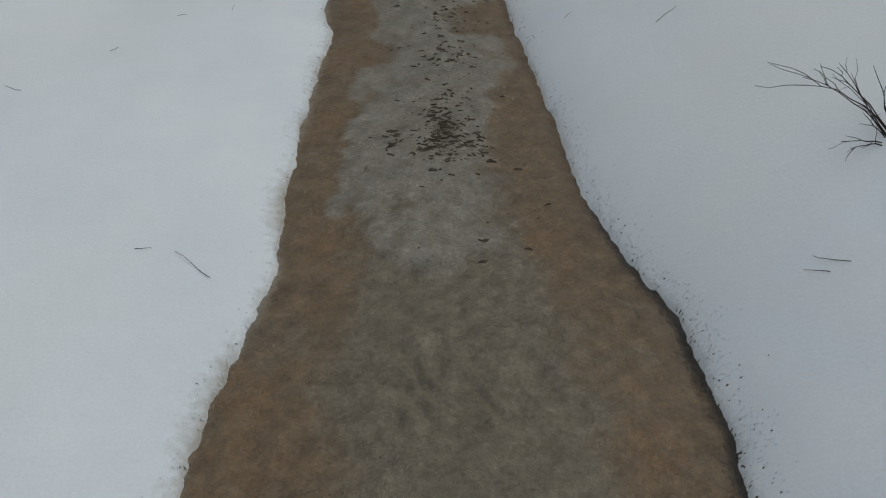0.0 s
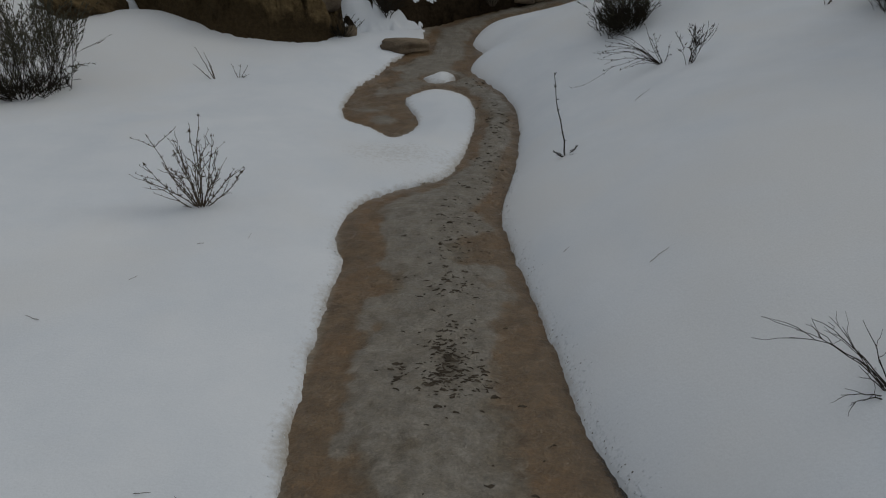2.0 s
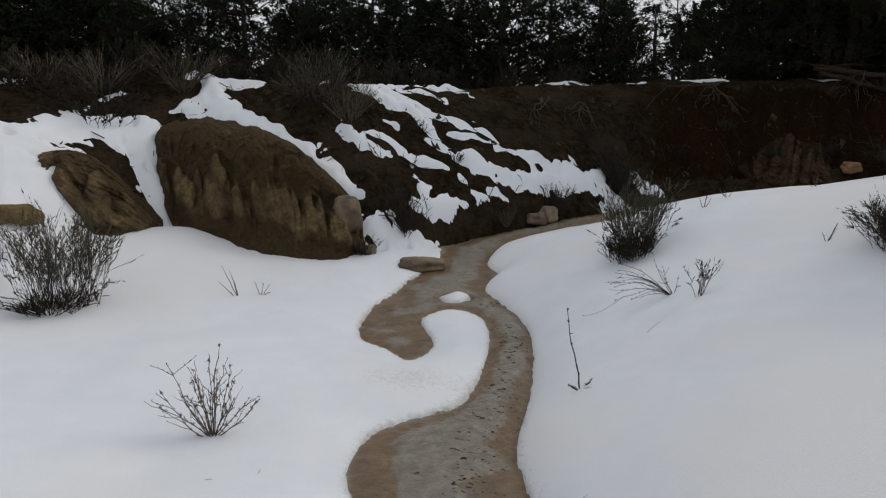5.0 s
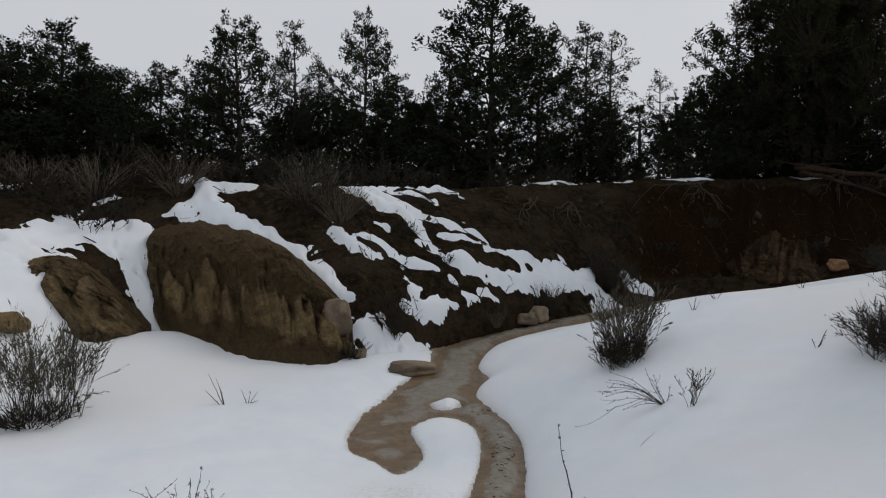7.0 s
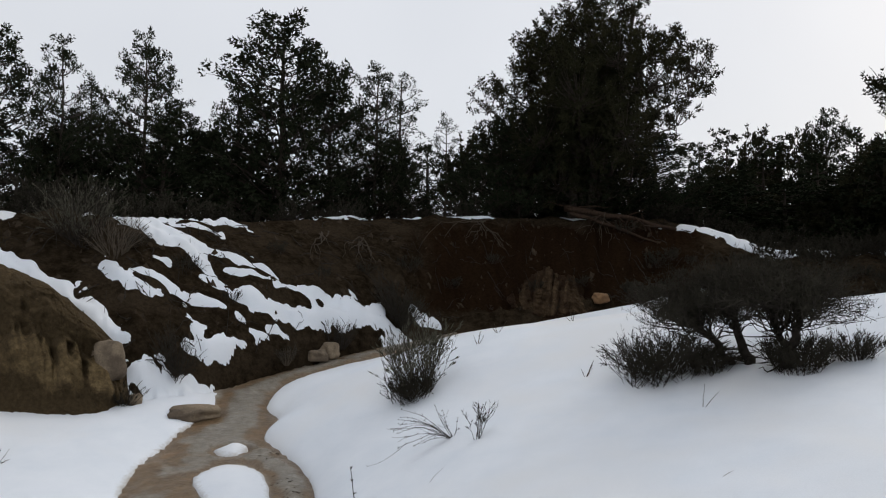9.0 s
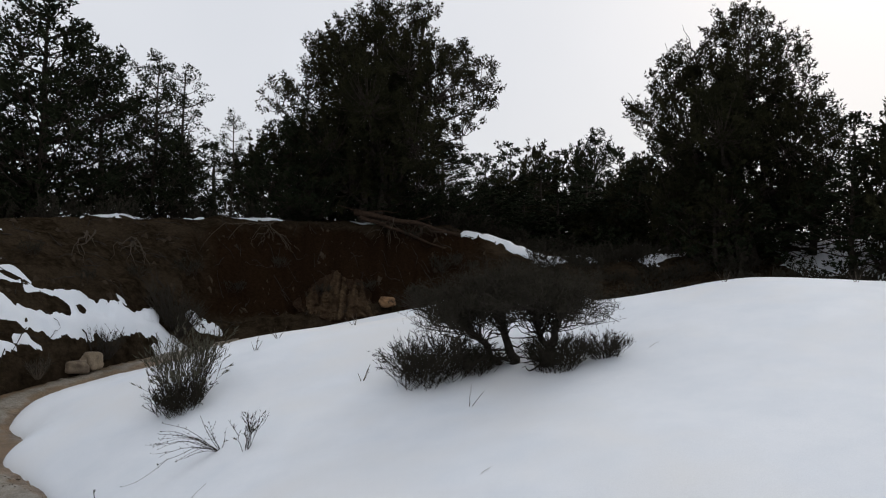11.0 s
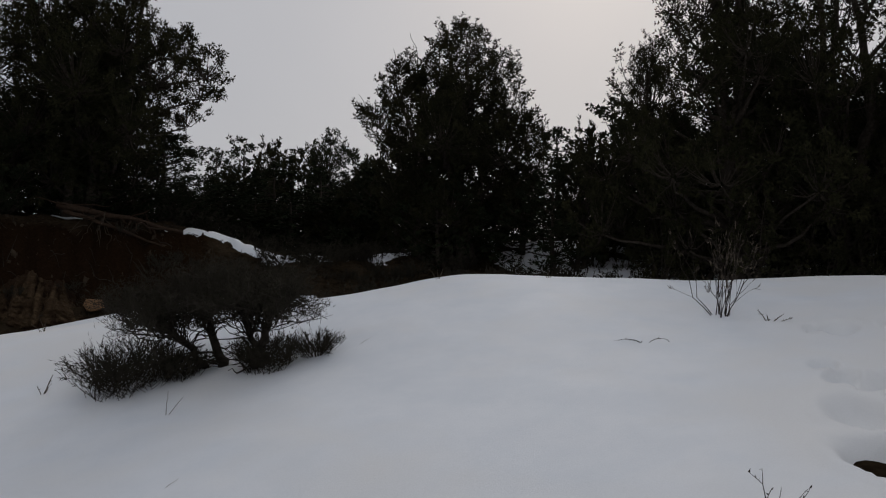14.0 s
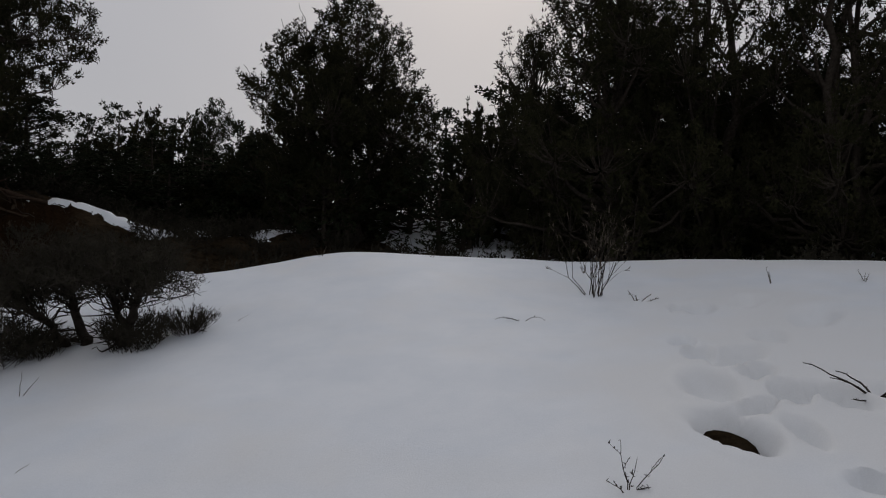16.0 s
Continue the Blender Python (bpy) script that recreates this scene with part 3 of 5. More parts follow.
def ice_fill(x, y):
    d, dl, dr = brook_distance(x, y)
    z = water_level(x, y)
    across = 1 - np.abs(2 * dl / (dl + dr + 1e-6) - 1)
    middle = ramp(across, 0.3, 0.9) * ramp(-d, 0.02, 0.12)
    # pale crust down the middle, with ragged tongues and ochre holes; ridged across the flow higher up
    band = across + 0.55 * fractal(x * 1.3, y, 0.42, 77, 4) + 0.25 * fractal(x, y, 0.13, 87, 3)
    plate = ramp(band + 0.10 * ramp(y, 4.8, 6.2), 0.40, 0.72) * ramp(-d, 0.02, 0.08) * (0.15 + 0.85 * ramp(y + 0.5 * fractal(x, y, 0.5, 89, 2), 1.55, 2.0))
    ridged = grain(x * 0.55, y * 1.9, 0.06, 91) * ramp(y, 3.2, 5.0)
    z = z + 0.012 * middle + 0.010 * fractal(x, y, 0.25, 71, 4) * (0.4 + middle) - 0.015 * np.exp(-(d / 0.05) ** 2) + 0.005 * grain(x, y, 0.03, 73) + 0.010 * plate + 0.010 * ridged
    # a patch of small ripples under the nearest ice
    patch = np.exp(-(((x + 0.02) / 0.26) ** 2 + ((y - 1.28) / 0.20) ** 2) ** 2)
    z = z + 0.006 * patch * np.sin(9 * fractal(x, y, 0.22, 85, 2) + 60 * x + 46 * y)
    wet = np.exp(-np.maximum(0, -d) / 0.03) * 0.15 + np.exp(-np.maximum(0, -d) / 0.075) * 0.75 * ramp(dl - dr, -0.1, 0.1) * (1 - ramp(y, 1.6, 2.6)) + 0.3 * np.exp(-np.maximum(0, -d) / 0.02)
    return z, (d < 0.12) & (x < 3.3), {"middle": 0.80 * middle + 0.06 + 0.16 * (1 - ramp(y, 1.2, 2.0)) + 0.3 * fractal(x, y, 0.5, 79, 3), "plate": 0.75 * plate + 0.22 * ridged, "wet": wet, "rime": 0.75 * np.exp(-np.maximum(0, -d) / 0.05) * ramp(dr - dl, -0.1, 0.1) * (0.7 + 0.6 * fractal(x, y, 0.4, 93, 3)), "silt": sum(k * np.exp(-((x - px) / a) ** 2 - ((y - py) / b) ** 2) for px, py, a, b, k in ((0.0, 2.6, 0.10, 0.24, 0.62), (0.0, 3.4, 0.10, 0.18, 0.42), (0.02, 4.1, 0.1, 0.3, 0.4), (0.3, 5.5, 0.1, 0.6, 0.4), (0.33, 6.7, 0.1, 0.5, 0.4)))}


# Tracks and hollows in the snow: place, size, depth.
PITS = [(4.47, 0.63, 0.26, 0.125, 0.86, 0.20), (4.57, 0.29, 0.18, 0.065, 0.55, 0.12), (7.21, 1.55, 0.13, 0.10, 0.3, 0.20), (7.26, 1.40, 0.24, 0.13, 0.2, 0.11), (5.80, 1.08, 0.17, 0.11, 0.3, 0.13), (5.80, 0.83, 0.30, 0.15, -0.3, 0.15),
        (5.16, 0.87, 0.30, 0.16, 0.5, 0.14), (5.48, 0.66, 0.17, 0.12, 0.2, 0.18), (5.12, 0.43, 0.19, 0.10, 0.5, 0.22), (4.83, 0.55, 0.15, 0.09, -0.3, 0.16), (7.16, 0.50, 0.40, 0.20, 0.0, 0.10), (7.62, 1.06, 0.30, 0.15, 0.0, 0.08), (6.06, 1.25, 0.13, 0.09, 0.0, 0.12),
        (5.17, 0.20, 0.24, 0.12, 0.9, 0.16), (4.12, -0.06, 0.16, 0.09, -1.2, 0.24), (5.30, -0.12, 0.25, 0.14, 1.2, 0.12), (6.40, 0.72, 0.22, 0.14, 0.4, 0.12)]
wide = np.concatenate([np.arange(-180, -48, 3.0), np.arange(-48, -26, 0.3), np.arange(-26, 16, 0.16), np.arange(16, 100, 0.3), np.arange(100, 181, 3.0)])
wide_soil = np.concatenate([np.arange(-180, -48, 3.0), np.arange(-48, -30, 0.4), np.arange(-30, 34, 0.22), np.arange(34, 100, 0.5), np.arange(100, 181, 3.0)])
beyond = np.concatenate([growing(17.6, 26, 0.02), growing(27, 600, 0.12)])
soil_rings = np.concatenate([[0.001, 0.12], growing(0.25, 3.8, 0.05), growing(3.85, 4.9, 0.008), growing(5, 8.2, 0.03), growing(8.4, 15.2, 0.0048), growing(15.25, 17.5, 0.009), beyond])
snow_rings = np.concatenate([[0.001, 0.12], growing(0.25, 8.2, 0.0125), growing(8.3, 12.6, 0.0042), growing(12.7, 17.5, 0.009), beyond])
ground_at = table(ground_fill)
ground = tagged(new("ground", sheet("ground", wide_soil, soil_rings, ground_fill, SOIL)), "damp dark brown soil slopes and forest floor", "ground", kind="structure")
snow = tagged(new("snow_cover", sheet("snow_cover", wide, snow_rings, snow_fill, SNOW)), "old white snow lying over field, slopes and forest floor", "snow", kind="structure")
ice = tagged(new("frozen_brook", sheet("frozen_brook", np.concatenate([np.arange(-180, -60, 2.0), np.arange(-60, 60, 0.42), np.arange(60, 181, 2.0)]), np.concatenate([[0.001, 0.1], growing(0.2, 17, 0.009)]), ice_fill, ICE)),
             "silty tan and grey ice in a winding brook", "ice", kind="structure")


# ---- clay bluffs ----
def bluff(name, label, rows, flutes, seed, depth=1.0, flat=False, tall=1.0, mat=None):
    """A mound of clay with a washed face. Rows going round it: foot x, foot y, top x, top y, height of the top."""
    rows = smooth(rows, False, 56)
    n, k = len(rows), 104
    rng = np.random.RandomState(seed)
    s = np.linspace(0, 1, n)[:, None]
    v = np.linspace(0, 1, k)[None, :] ** 1.25
    zf = np.array([height(a, b) for a, b in rows[:, :2]])[:, None] - 0.12
    fx, fy, tx, ty, zt = (rows[:, i][:, None] for i in range(5))
    back = np.maximum(0, v - 0.8) / 0.2
    rise = np.clip(v / 0.8, 0, 1)
    out_x, out_y = fx - tx, fy - ty
    long = np.hypot(out_x, out_y) + 1e-6
    hor = 0.8 * (rise if flat else 0.30 * rise + 0.70 * rise ** 2.2)
    x = fx + (tx - fx) * (hor + 0.2 * rise ** 4) - back * 0.7 * out_x / long
    y = fy + (ty - fy) * (hor + 0.2 * rise ** 4) - back * 0.7 * out_y / long
    z = zf + (zt - zf) * (rise if flat else np.sin(rise * np.pi / 2) ** 0.85) - back * 0.12
    # buttresses of clay: rounded at the foot, running up into pointed arches of different heights, with sharp rills between
    ridge, body = 0 * (s + v), 0 * (s + v)
    for count, high_, out, shift in ((flutes, 0.20, 0.40, 0), (flutes * 1.7, 0.15, 0.28, 7), (flutes * 3.1, 0.10, 0.14, 13)):
        u = s * count + 0.6 * grain(s * count, v * 1.2, 1.1, seed + shift) + 0.22 * fractal(s * count * 1.3, v * 9, 0.8, seed + 2 + shift, 3)
        which = np.floor(u)
        chance = [0.5 + 0.5 * grain(which * 1.7, 0 * which, 1.0, seed + 21 + q + shift) for q in range(3)]
        tip = (high_ + 0.22 * chance[0]) * tall + 0.05 * fractal(s * 30, v * 3, 1, seed + 12, 2)
        arch = np.clip(1 - (v / tip) ** 2.2, 0, 1)
        across = ((u - which) - 0.5 - 0.3 * (chance[2] - 0.5) * v / tip) * 2 / (1.0 * arch ** 0.55 + 1e-3)
        fin = np.sqrt(np.clip(1 - np.abs(across) ** 2.2, 0, 1)) * (arch > 0)
        jut = out * (0.55 + 0.45 * chance[1]) * (0.35 + 0.65 * arch)
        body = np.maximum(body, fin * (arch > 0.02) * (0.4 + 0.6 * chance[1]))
        ridge = np.maximum(ridge, fin * jut * ramp(v, 0.03, 0.14))
    ends = ramp(s, 0.02, 0.2) * (1 - ramp(s, 0.88, 1.0))
    rills = np.abs(fractal(s * flutes * 4.2 + 0.6 * v, v * 2.2, 1.0, seed + 3, 4)) * (1 - ramp(v, 0.55, 0.8)) * ramp(v, 0.02, 0.1)
    brow = 0.16 * ramp(v + 0.05 * fractal(s * 25, v, 1, seed + 5, 2), 0.30, 0.45) * (1 - ramp(v, 0.55, 0.85))
    brow = brow * (1 if tall == 1 else 0)
    apron = (0.05 if flat else 0.22) * (1 - ramp(v, 0.0, 0.13))
    cut = depth * ends * (0.10 * (1 - rills) - 0.10 + 0.16 * rills - ridge + 0.10 - brow - apron)
    lump = 0.10 * fractal(x * 1.0, y + z, 0.4, seed + 4, 5) + 0.05 * fractal(x * 1.3 + z, y, 0.11, seed + 14, 3) + 0.022 * grain(x + z * 1.3, y + 0.7 * z, 0.035, seed + 17)
    x = x - (cut + lump) * out_x / long
    y = y - (cut + lump) * out_y / long
    z = z + (0.07 * fractal(x, y, 0.3, seed + 6, 5) + 0.03 * fractal(x, y, 0.08, seed + 7, 2)) * rise
    # Dark value for crust and foot soil; between fins it also paints shade.
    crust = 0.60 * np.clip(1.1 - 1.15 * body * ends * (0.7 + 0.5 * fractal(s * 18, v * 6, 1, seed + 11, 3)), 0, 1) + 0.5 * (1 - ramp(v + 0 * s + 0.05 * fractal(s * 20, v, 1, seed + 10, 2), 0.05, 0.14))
    i = np.arange(n * k).reshape(n, k)
    quads = np.stack([i[:-1, :-1], i[1:, :-1], i[1:, 1:], i[:-1, 1:]], -1).reshape(-1, 4)
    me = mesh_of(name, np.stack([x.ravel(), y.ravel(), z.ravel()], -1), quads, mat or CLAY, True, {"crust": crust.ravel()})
    return tagged(new(name, me), label, "bluff", kind="structure")


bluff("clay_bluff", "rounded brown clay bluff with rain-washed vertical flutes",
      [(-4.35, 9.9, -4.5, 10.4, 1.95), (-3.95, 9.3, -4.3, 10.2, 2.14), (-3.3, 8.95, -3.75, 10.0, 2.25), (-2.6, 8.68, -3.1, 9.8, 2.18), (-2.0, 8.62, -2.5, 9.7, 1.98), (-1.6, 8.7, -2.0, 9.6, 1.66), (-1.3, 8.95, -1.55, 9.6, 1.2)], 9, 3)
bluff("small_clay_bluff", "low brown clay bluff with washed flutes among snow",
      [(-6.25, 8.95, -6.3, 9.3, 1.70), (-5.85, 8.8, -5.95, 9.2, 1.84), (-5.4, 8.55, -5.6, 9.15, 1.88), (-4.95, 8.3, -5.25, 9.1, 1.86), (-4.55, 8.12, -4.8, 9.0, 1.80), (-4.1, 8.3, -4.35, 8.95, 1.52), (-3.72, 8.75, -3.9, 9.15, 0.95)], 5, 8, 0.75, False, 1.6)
def skin(bearing, foot, top):
    """A row of a bluff that lies close on the slope."""
    return (*polar(bearing, foot), *polar(bearing, top), height(*polar(bearing, top)) - 0.30)


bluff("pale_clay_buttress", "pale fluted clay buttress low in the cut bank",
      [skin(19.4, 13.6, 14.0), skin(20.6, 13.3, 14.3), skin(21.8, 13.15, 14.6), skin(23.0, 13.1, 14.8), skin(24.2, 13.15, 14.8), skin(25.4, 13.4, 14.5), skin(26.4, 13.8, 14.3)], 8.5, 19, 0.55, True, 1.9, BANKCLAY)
# ---- plants ----
class Shape:
    """Gathers tubes and leaves into one mesh."""

    def __init__(self):
        self.verts, self.faces, self.blades, self.count = [], [], [], 0

    def add(self, v, f):
        self.verts.append(np.asarray(v, float))
        self.faces += [[i + self.count for i in q] for q in f]
        self.count += len(v)

    def tube(self, path, r0, r1, sides=5):
        p = np.asarray(path, float)
        n = len(p)
        along = np.gradient(p, axis=0)
        along /= np.linalg.norm(along, axis=1)[:, None] + 1e-9
        side = np.cross(along, (0.31, 0.17, 0.93) if abs(along[0][2]) < 0.8 else (1, 0.2, 0))
        side /= np.linalg.norm(side, axis=1)[:, None] + 1e-9
        other = np.cross(along, side)
        radius = np.linspace(r0, r1, n)
        a = np.arange(sides) * 2 * np.pi / sides
        v = p[:, None] + radius[:, None, None] * (side[:, None] * np.cos(a)[None, :, None] + other[:, None] * np.sin(a)[None, :, None])
        f = []
        for i in range(n - 1):
            for k in range(sides):
                q = (k + 1) % sides
                f.append([i * sides + k, i * sides + q, (i + 1) * sides + q, (i + 1) * sides + k])
        f.append([(n - 1) * sides + k for k in range(sides)])
        self.add(v.reshape(-1, 3), f)

    def leaves(self, at, way, length, width, rng):
        """Pointed needles or leaves at those places and in those directions."""
        n = len(at)
        way = way / (np.linalg.norm(way, axis=1)[:, None] + 1e-9)
        side = np.cross(way, rng.normal(size=(n, 3)))
        side /= np.linalg.norm(side, axis=1)[:, None] + 1e-9
        L, W = length * rng.uniform(0.6, 1.3, (n, 1)), width * rng.uniform(0.7, 1.3, (n, 1))
        self.verts.append(np.stack([at - side * W, at + side * W, at + way * L], 1).reshape(-1, 3))
        self.blades.append(np.arange(n)[:, None] * 3 + self.count + (0, 1, 2))
        self.count += n * 3

    def mesh(self, name, mat, smooth_shade=False):
        blades = np.concatenate(self.blades) if self.blades else None
        if blades is not None and not self.faces:
            return mesh_of(name, np.concatenate(self.verts), blades, mat, smooth_shade)
        return mesh_of(name, np.concatenate(self.verts), self.faces + (blades.tolist() if blades is not None else []), mat, smooth_shade)


def bend(a, b, n, rng, wobble, lift=0.0):
    """A bent line from a to b."""
    a, b = np.asarray(a, float), np.asarray(b, float)
    t = np.linspace(0, 1, n)[:, None]
    p = a + (b - a) * t
    size = np.linalg.norm(b - a)
    off = np.cumsum(rng.normal(size=(n, 3)), 0) * wobble * size / n
    off -= off[-1] * t * 0.8
    p = p + off * np.sin(np.pi * np.minimum(t, 0.999)) ** 0.5
    p[:, 2] += lift * size * (t[:, 0] ** 2 - t[:, 0])
    return p


def tufts(shape, at, way, long, fat, many, leaf, rng):
    """Flame-shaped tufts of leaves: each starts at a place, points a way, and has a length and a thickness."""
    way = way / (np.linalg.norm(way, axis=1)[:, None] + 1e-9)
    a, d = np.repeat(at, many, 0), np.repeat(way, many, 0)
    n = len(a)
    t = rng.uniform(0, 1, (n, 1))
    side = rng.normal(size=(n, 3))
    side -= d * np.sum(side * d, 1)[:, None]
    side /= np.linalg.norm(side, axis=1)[:, None] + 1e-9
    out = np.repeat(fat, many)[:, None] * np.sin(np.pi * (0.18 + 0.74 * t)) * np.sqrt(rng.uniform(0, 1, (n, 1)))
    shape.leaves(a + d * np.repeat(long, many)[:, None] * t + side * out, d * 0.7 + side * 0.75 + rng.normal(size=(n, 3)) * 0.2, *leaf, rng)


def juniper(seed, lobes, plumes=22, tuft=6, leaves=12, leaf=(0.055, 0.013), main=5, bare=0):
    """Meshes of a juniper: stems that lead to lobes (x, y, z, radius) of upswept scaly plumes."""
    rng = np.random.RandomState(seed)
    limbs, crown, trunks, stems = Shape(), Shape(), [], []
    lobes = sorted([np.array(q) + np.append(rng.normal(size=3) * 0.06, 0) for q in lobes], key=lambda q: -q[2])
    for k, q in enumerate(lobes):
        c = q[:3] - (0, 0, 0.3 * q[3])
        if k < main:
            stem = bend((rng.normal() * 0.12, rng.normal() * 0.12, -0.15), c, 12, rng, 0.25, 0.15)
            one = Shape()
            one.tube(stem, 0.13 - 0.012 * k, 0.03, 8)
            trunks.append(one.mesh("stem", BARK, True))
            stems.append(stem)
        else:
            p = min((s[j] for s in stems for j in range(2, 11)), key=lambda s: np.linalg.norm(s - c) + 2.0 * max(0, s[2] - c[2] + 0.5))
            stem = bend(p, c, 8, rng, 0.25, 0.2)
            limbs.tube(stem, 0.035 + 0.02 * q[3], 0.014, 5)
            if len(stems) < 14:
                stems.append(np.concatenate([stem[:1].repeat(4, 0), stem]))
    at, way, long, fat = [], [], [], []
    for q in lobes:
        m = max(5, int(plumes * (q[3] / 0.5) ** 2))
        u = rng.normal(size=(m, 3))
        u /= np.linalg.norm(u, axis=1)[:, None]
        start = q[:3] + u * q[3] * rng.uniform(0.35, 0.85, (m, 1))
        d = u * 0.75 + (0, 0, 0.7) + rng.normal(size=(m, 3)) * 0.2
        d /= np.linalg.norm(d, axis=1)[:, None]
        size = rng.uniform(0.22, 0.5, m) * (0.6 + 0.5 * q[3])
        hub = q[:3] - (0, 0, 0.3 * q[3])
        for a, b, s in zip(start, d, size):
            if a[2] < 0.12:
                continue
            limbs.tube(np.array((hub + (a - hub) * 0.15, (hub + a) / 2 - (0, 0, 0.04), a, a + b * s * 0.8)), 0.013, 0.003, 3)
            for j in range(tuft):
                f = rng.uniform(0.0, 0.85)
                w = b + rng.normal(size=3) * 0.55
                at.append(a + b * s * f + rng.normal(size=3) * 0.045 * (1.2 - f)), way.append(w), long.append(rng.uniform(0.10, 0.2)), fat.append(rng.uniform(0.035, 0.06))
    tufts(crown, np.array(at), np.array(way), np.array(long), np.array(fat), leaves, leaf, rng)
    for k in range(bare):
        q = lobes[int(rng.randint(len(lobes)))]
        u = rng.normal(size=3) * (1, 0.5, 0.3) + (0, 0, 0.9)
        u /= np.linalg.norm(u)
        limbs.tube(bend(q[:3], q[:3] + u * (q[3] + rng.uniform(0.2, 0.45)), 6, rng, 0.3), 0.012, 0.004, 3)
    return (*trunks, limbs.mesh("branchwork", BARK, True), crown.mesh("crown", SCALES))


def pine(seed, high, across, limbs_, sprays, leaves, leaf, low=0.05, airy=False, rough=0.2):
    """Meshes of a pinyon: one stem, a ragged cone of rising limbs with brushes of needles along them."""
    rng = np.random.RandomState(seed)
    limbs, crown = Shape(), Shape()
    stem = bend((0, 0, -0.15), (rng.normal() * 0.12, rng.normal() * 0.12, high * 0.96), 14, rng, 0.06)
    one = Shape()
    one.tube(stem, 0.055 if airy else 0.10, 0.012, 8)
    sway = rng.uniform(1 - 1.4 * rough, 1 + rough, (8, 6))
    at, way, long, fat = [], [], [], []

    def brush(a, d, s):
        at.append(a), way.append(d), long.append(s * rng.uniform(0.75, 1.15)), fat.append(s * rng.uniform(0.36, 0.52))

    for k in range(limbs_):
        h = low + (0.96 - low) * ((k + rng.uniform()) / limbs_) ** 1.15
        a = rng.uniform(0, 2 * np.pi)
        reach = across / 2 * (min(1.0, (h + 0.08) / 0.22) * (1 - h ** 1.9) ** 0.85 + 0.04) * rng.uniform(0.85, 1.06) * sway[int(a / (2 * np.pi) * 8) % 8, int(h * 6)]
        root = stem[np.argmin(np.abs(stem[:, 2] - (h * high - 0.35 * reach)))]
        end = root + (math.cos(a) * reach, math.sin(a) * reach, reach * rng.uniform(0.3, 0.75))
        limb = bend(root, end, 9, rng, 0.16, 0.3)
        limbs.tube(limb[::2], 0.012 + 0.012 * reach, 0.005, 3)
        out = np.array((math.cos(a), math.sin(a), 0.55))
        brush(limb[8] - out * 0.1, out + (0, 0, 0.5), 0.26), brush(limb[7], out + rng.normal(size=3) * 0.4, 0.22)
        for c in range(max(2, int(sprays * min(1.0, reach / 0.7)))):
            j = int(rng.randint(2, 9))
            side = np.array((-math.sin(a), math.cos(a), 0)) * rng.choice((-1, 1)) * rng.uniform(0.4, 1.0) + (math.cos(a) * 0.7, math.sin(a) * 0.7, rng.uniform(0.2, 0.8))
            tip = limb[j] + side * reach * rng.uniform(0.06, 0.34) + rng.normal(size=3) * 0.04
            limbs.tube(np.array((limb[max(1, j - 1)], tip)), 0.007, 0.004, 3)
            brush(tip, side + (0, 0, 0.35) + rng.normal(size=3) * 0.3, 0.2)
    for k in range(5):
        brush(stem[-1] - (0, 0, 0.13 * k), rng.normal(size=3) * 0.25 * min(k, 2) + (0, 0, 1), 0.24)
    tufts(crown, np.array(at), np.array(way), np.array(long), np.array(fat), leaves, leaf, rng)
    return (one.mesh("trunk", BARK, True), limbs.mesh("branchwork", BARK, True), crown.mesh("crown", NEEDLES))


def lobes_in(seed, count, high, across, low, size, taper=1.6):
    """Lobes spread through an upright egg."""
    rng = np.random.RandomState(seed)
    out = [(0, 0, high - 0.6, 0.5)]
    while len(out) < count:
        h = low + (0.97 - low) * rng.uniform()
        a, f = rng.uniform(0, 2 * np.pi), rng.uniform(0.25, 1) ** 0.6
        r = size * rng.uniform(0.7, 1.25)
        reach = max(0.1, across / 2 * min(1, (h + 0.1) / 0.3) * (1 - h ** taper) ** 0.7 - r * 0.8) * f
        q = (math.cos(a) * reach, math.sin(a) * reach, h * high - 0.3 * r, r)
        if all(math.dist(q[:3], p[:3]) > 0.62 * r for p in out):
            out.append(q)
    return out


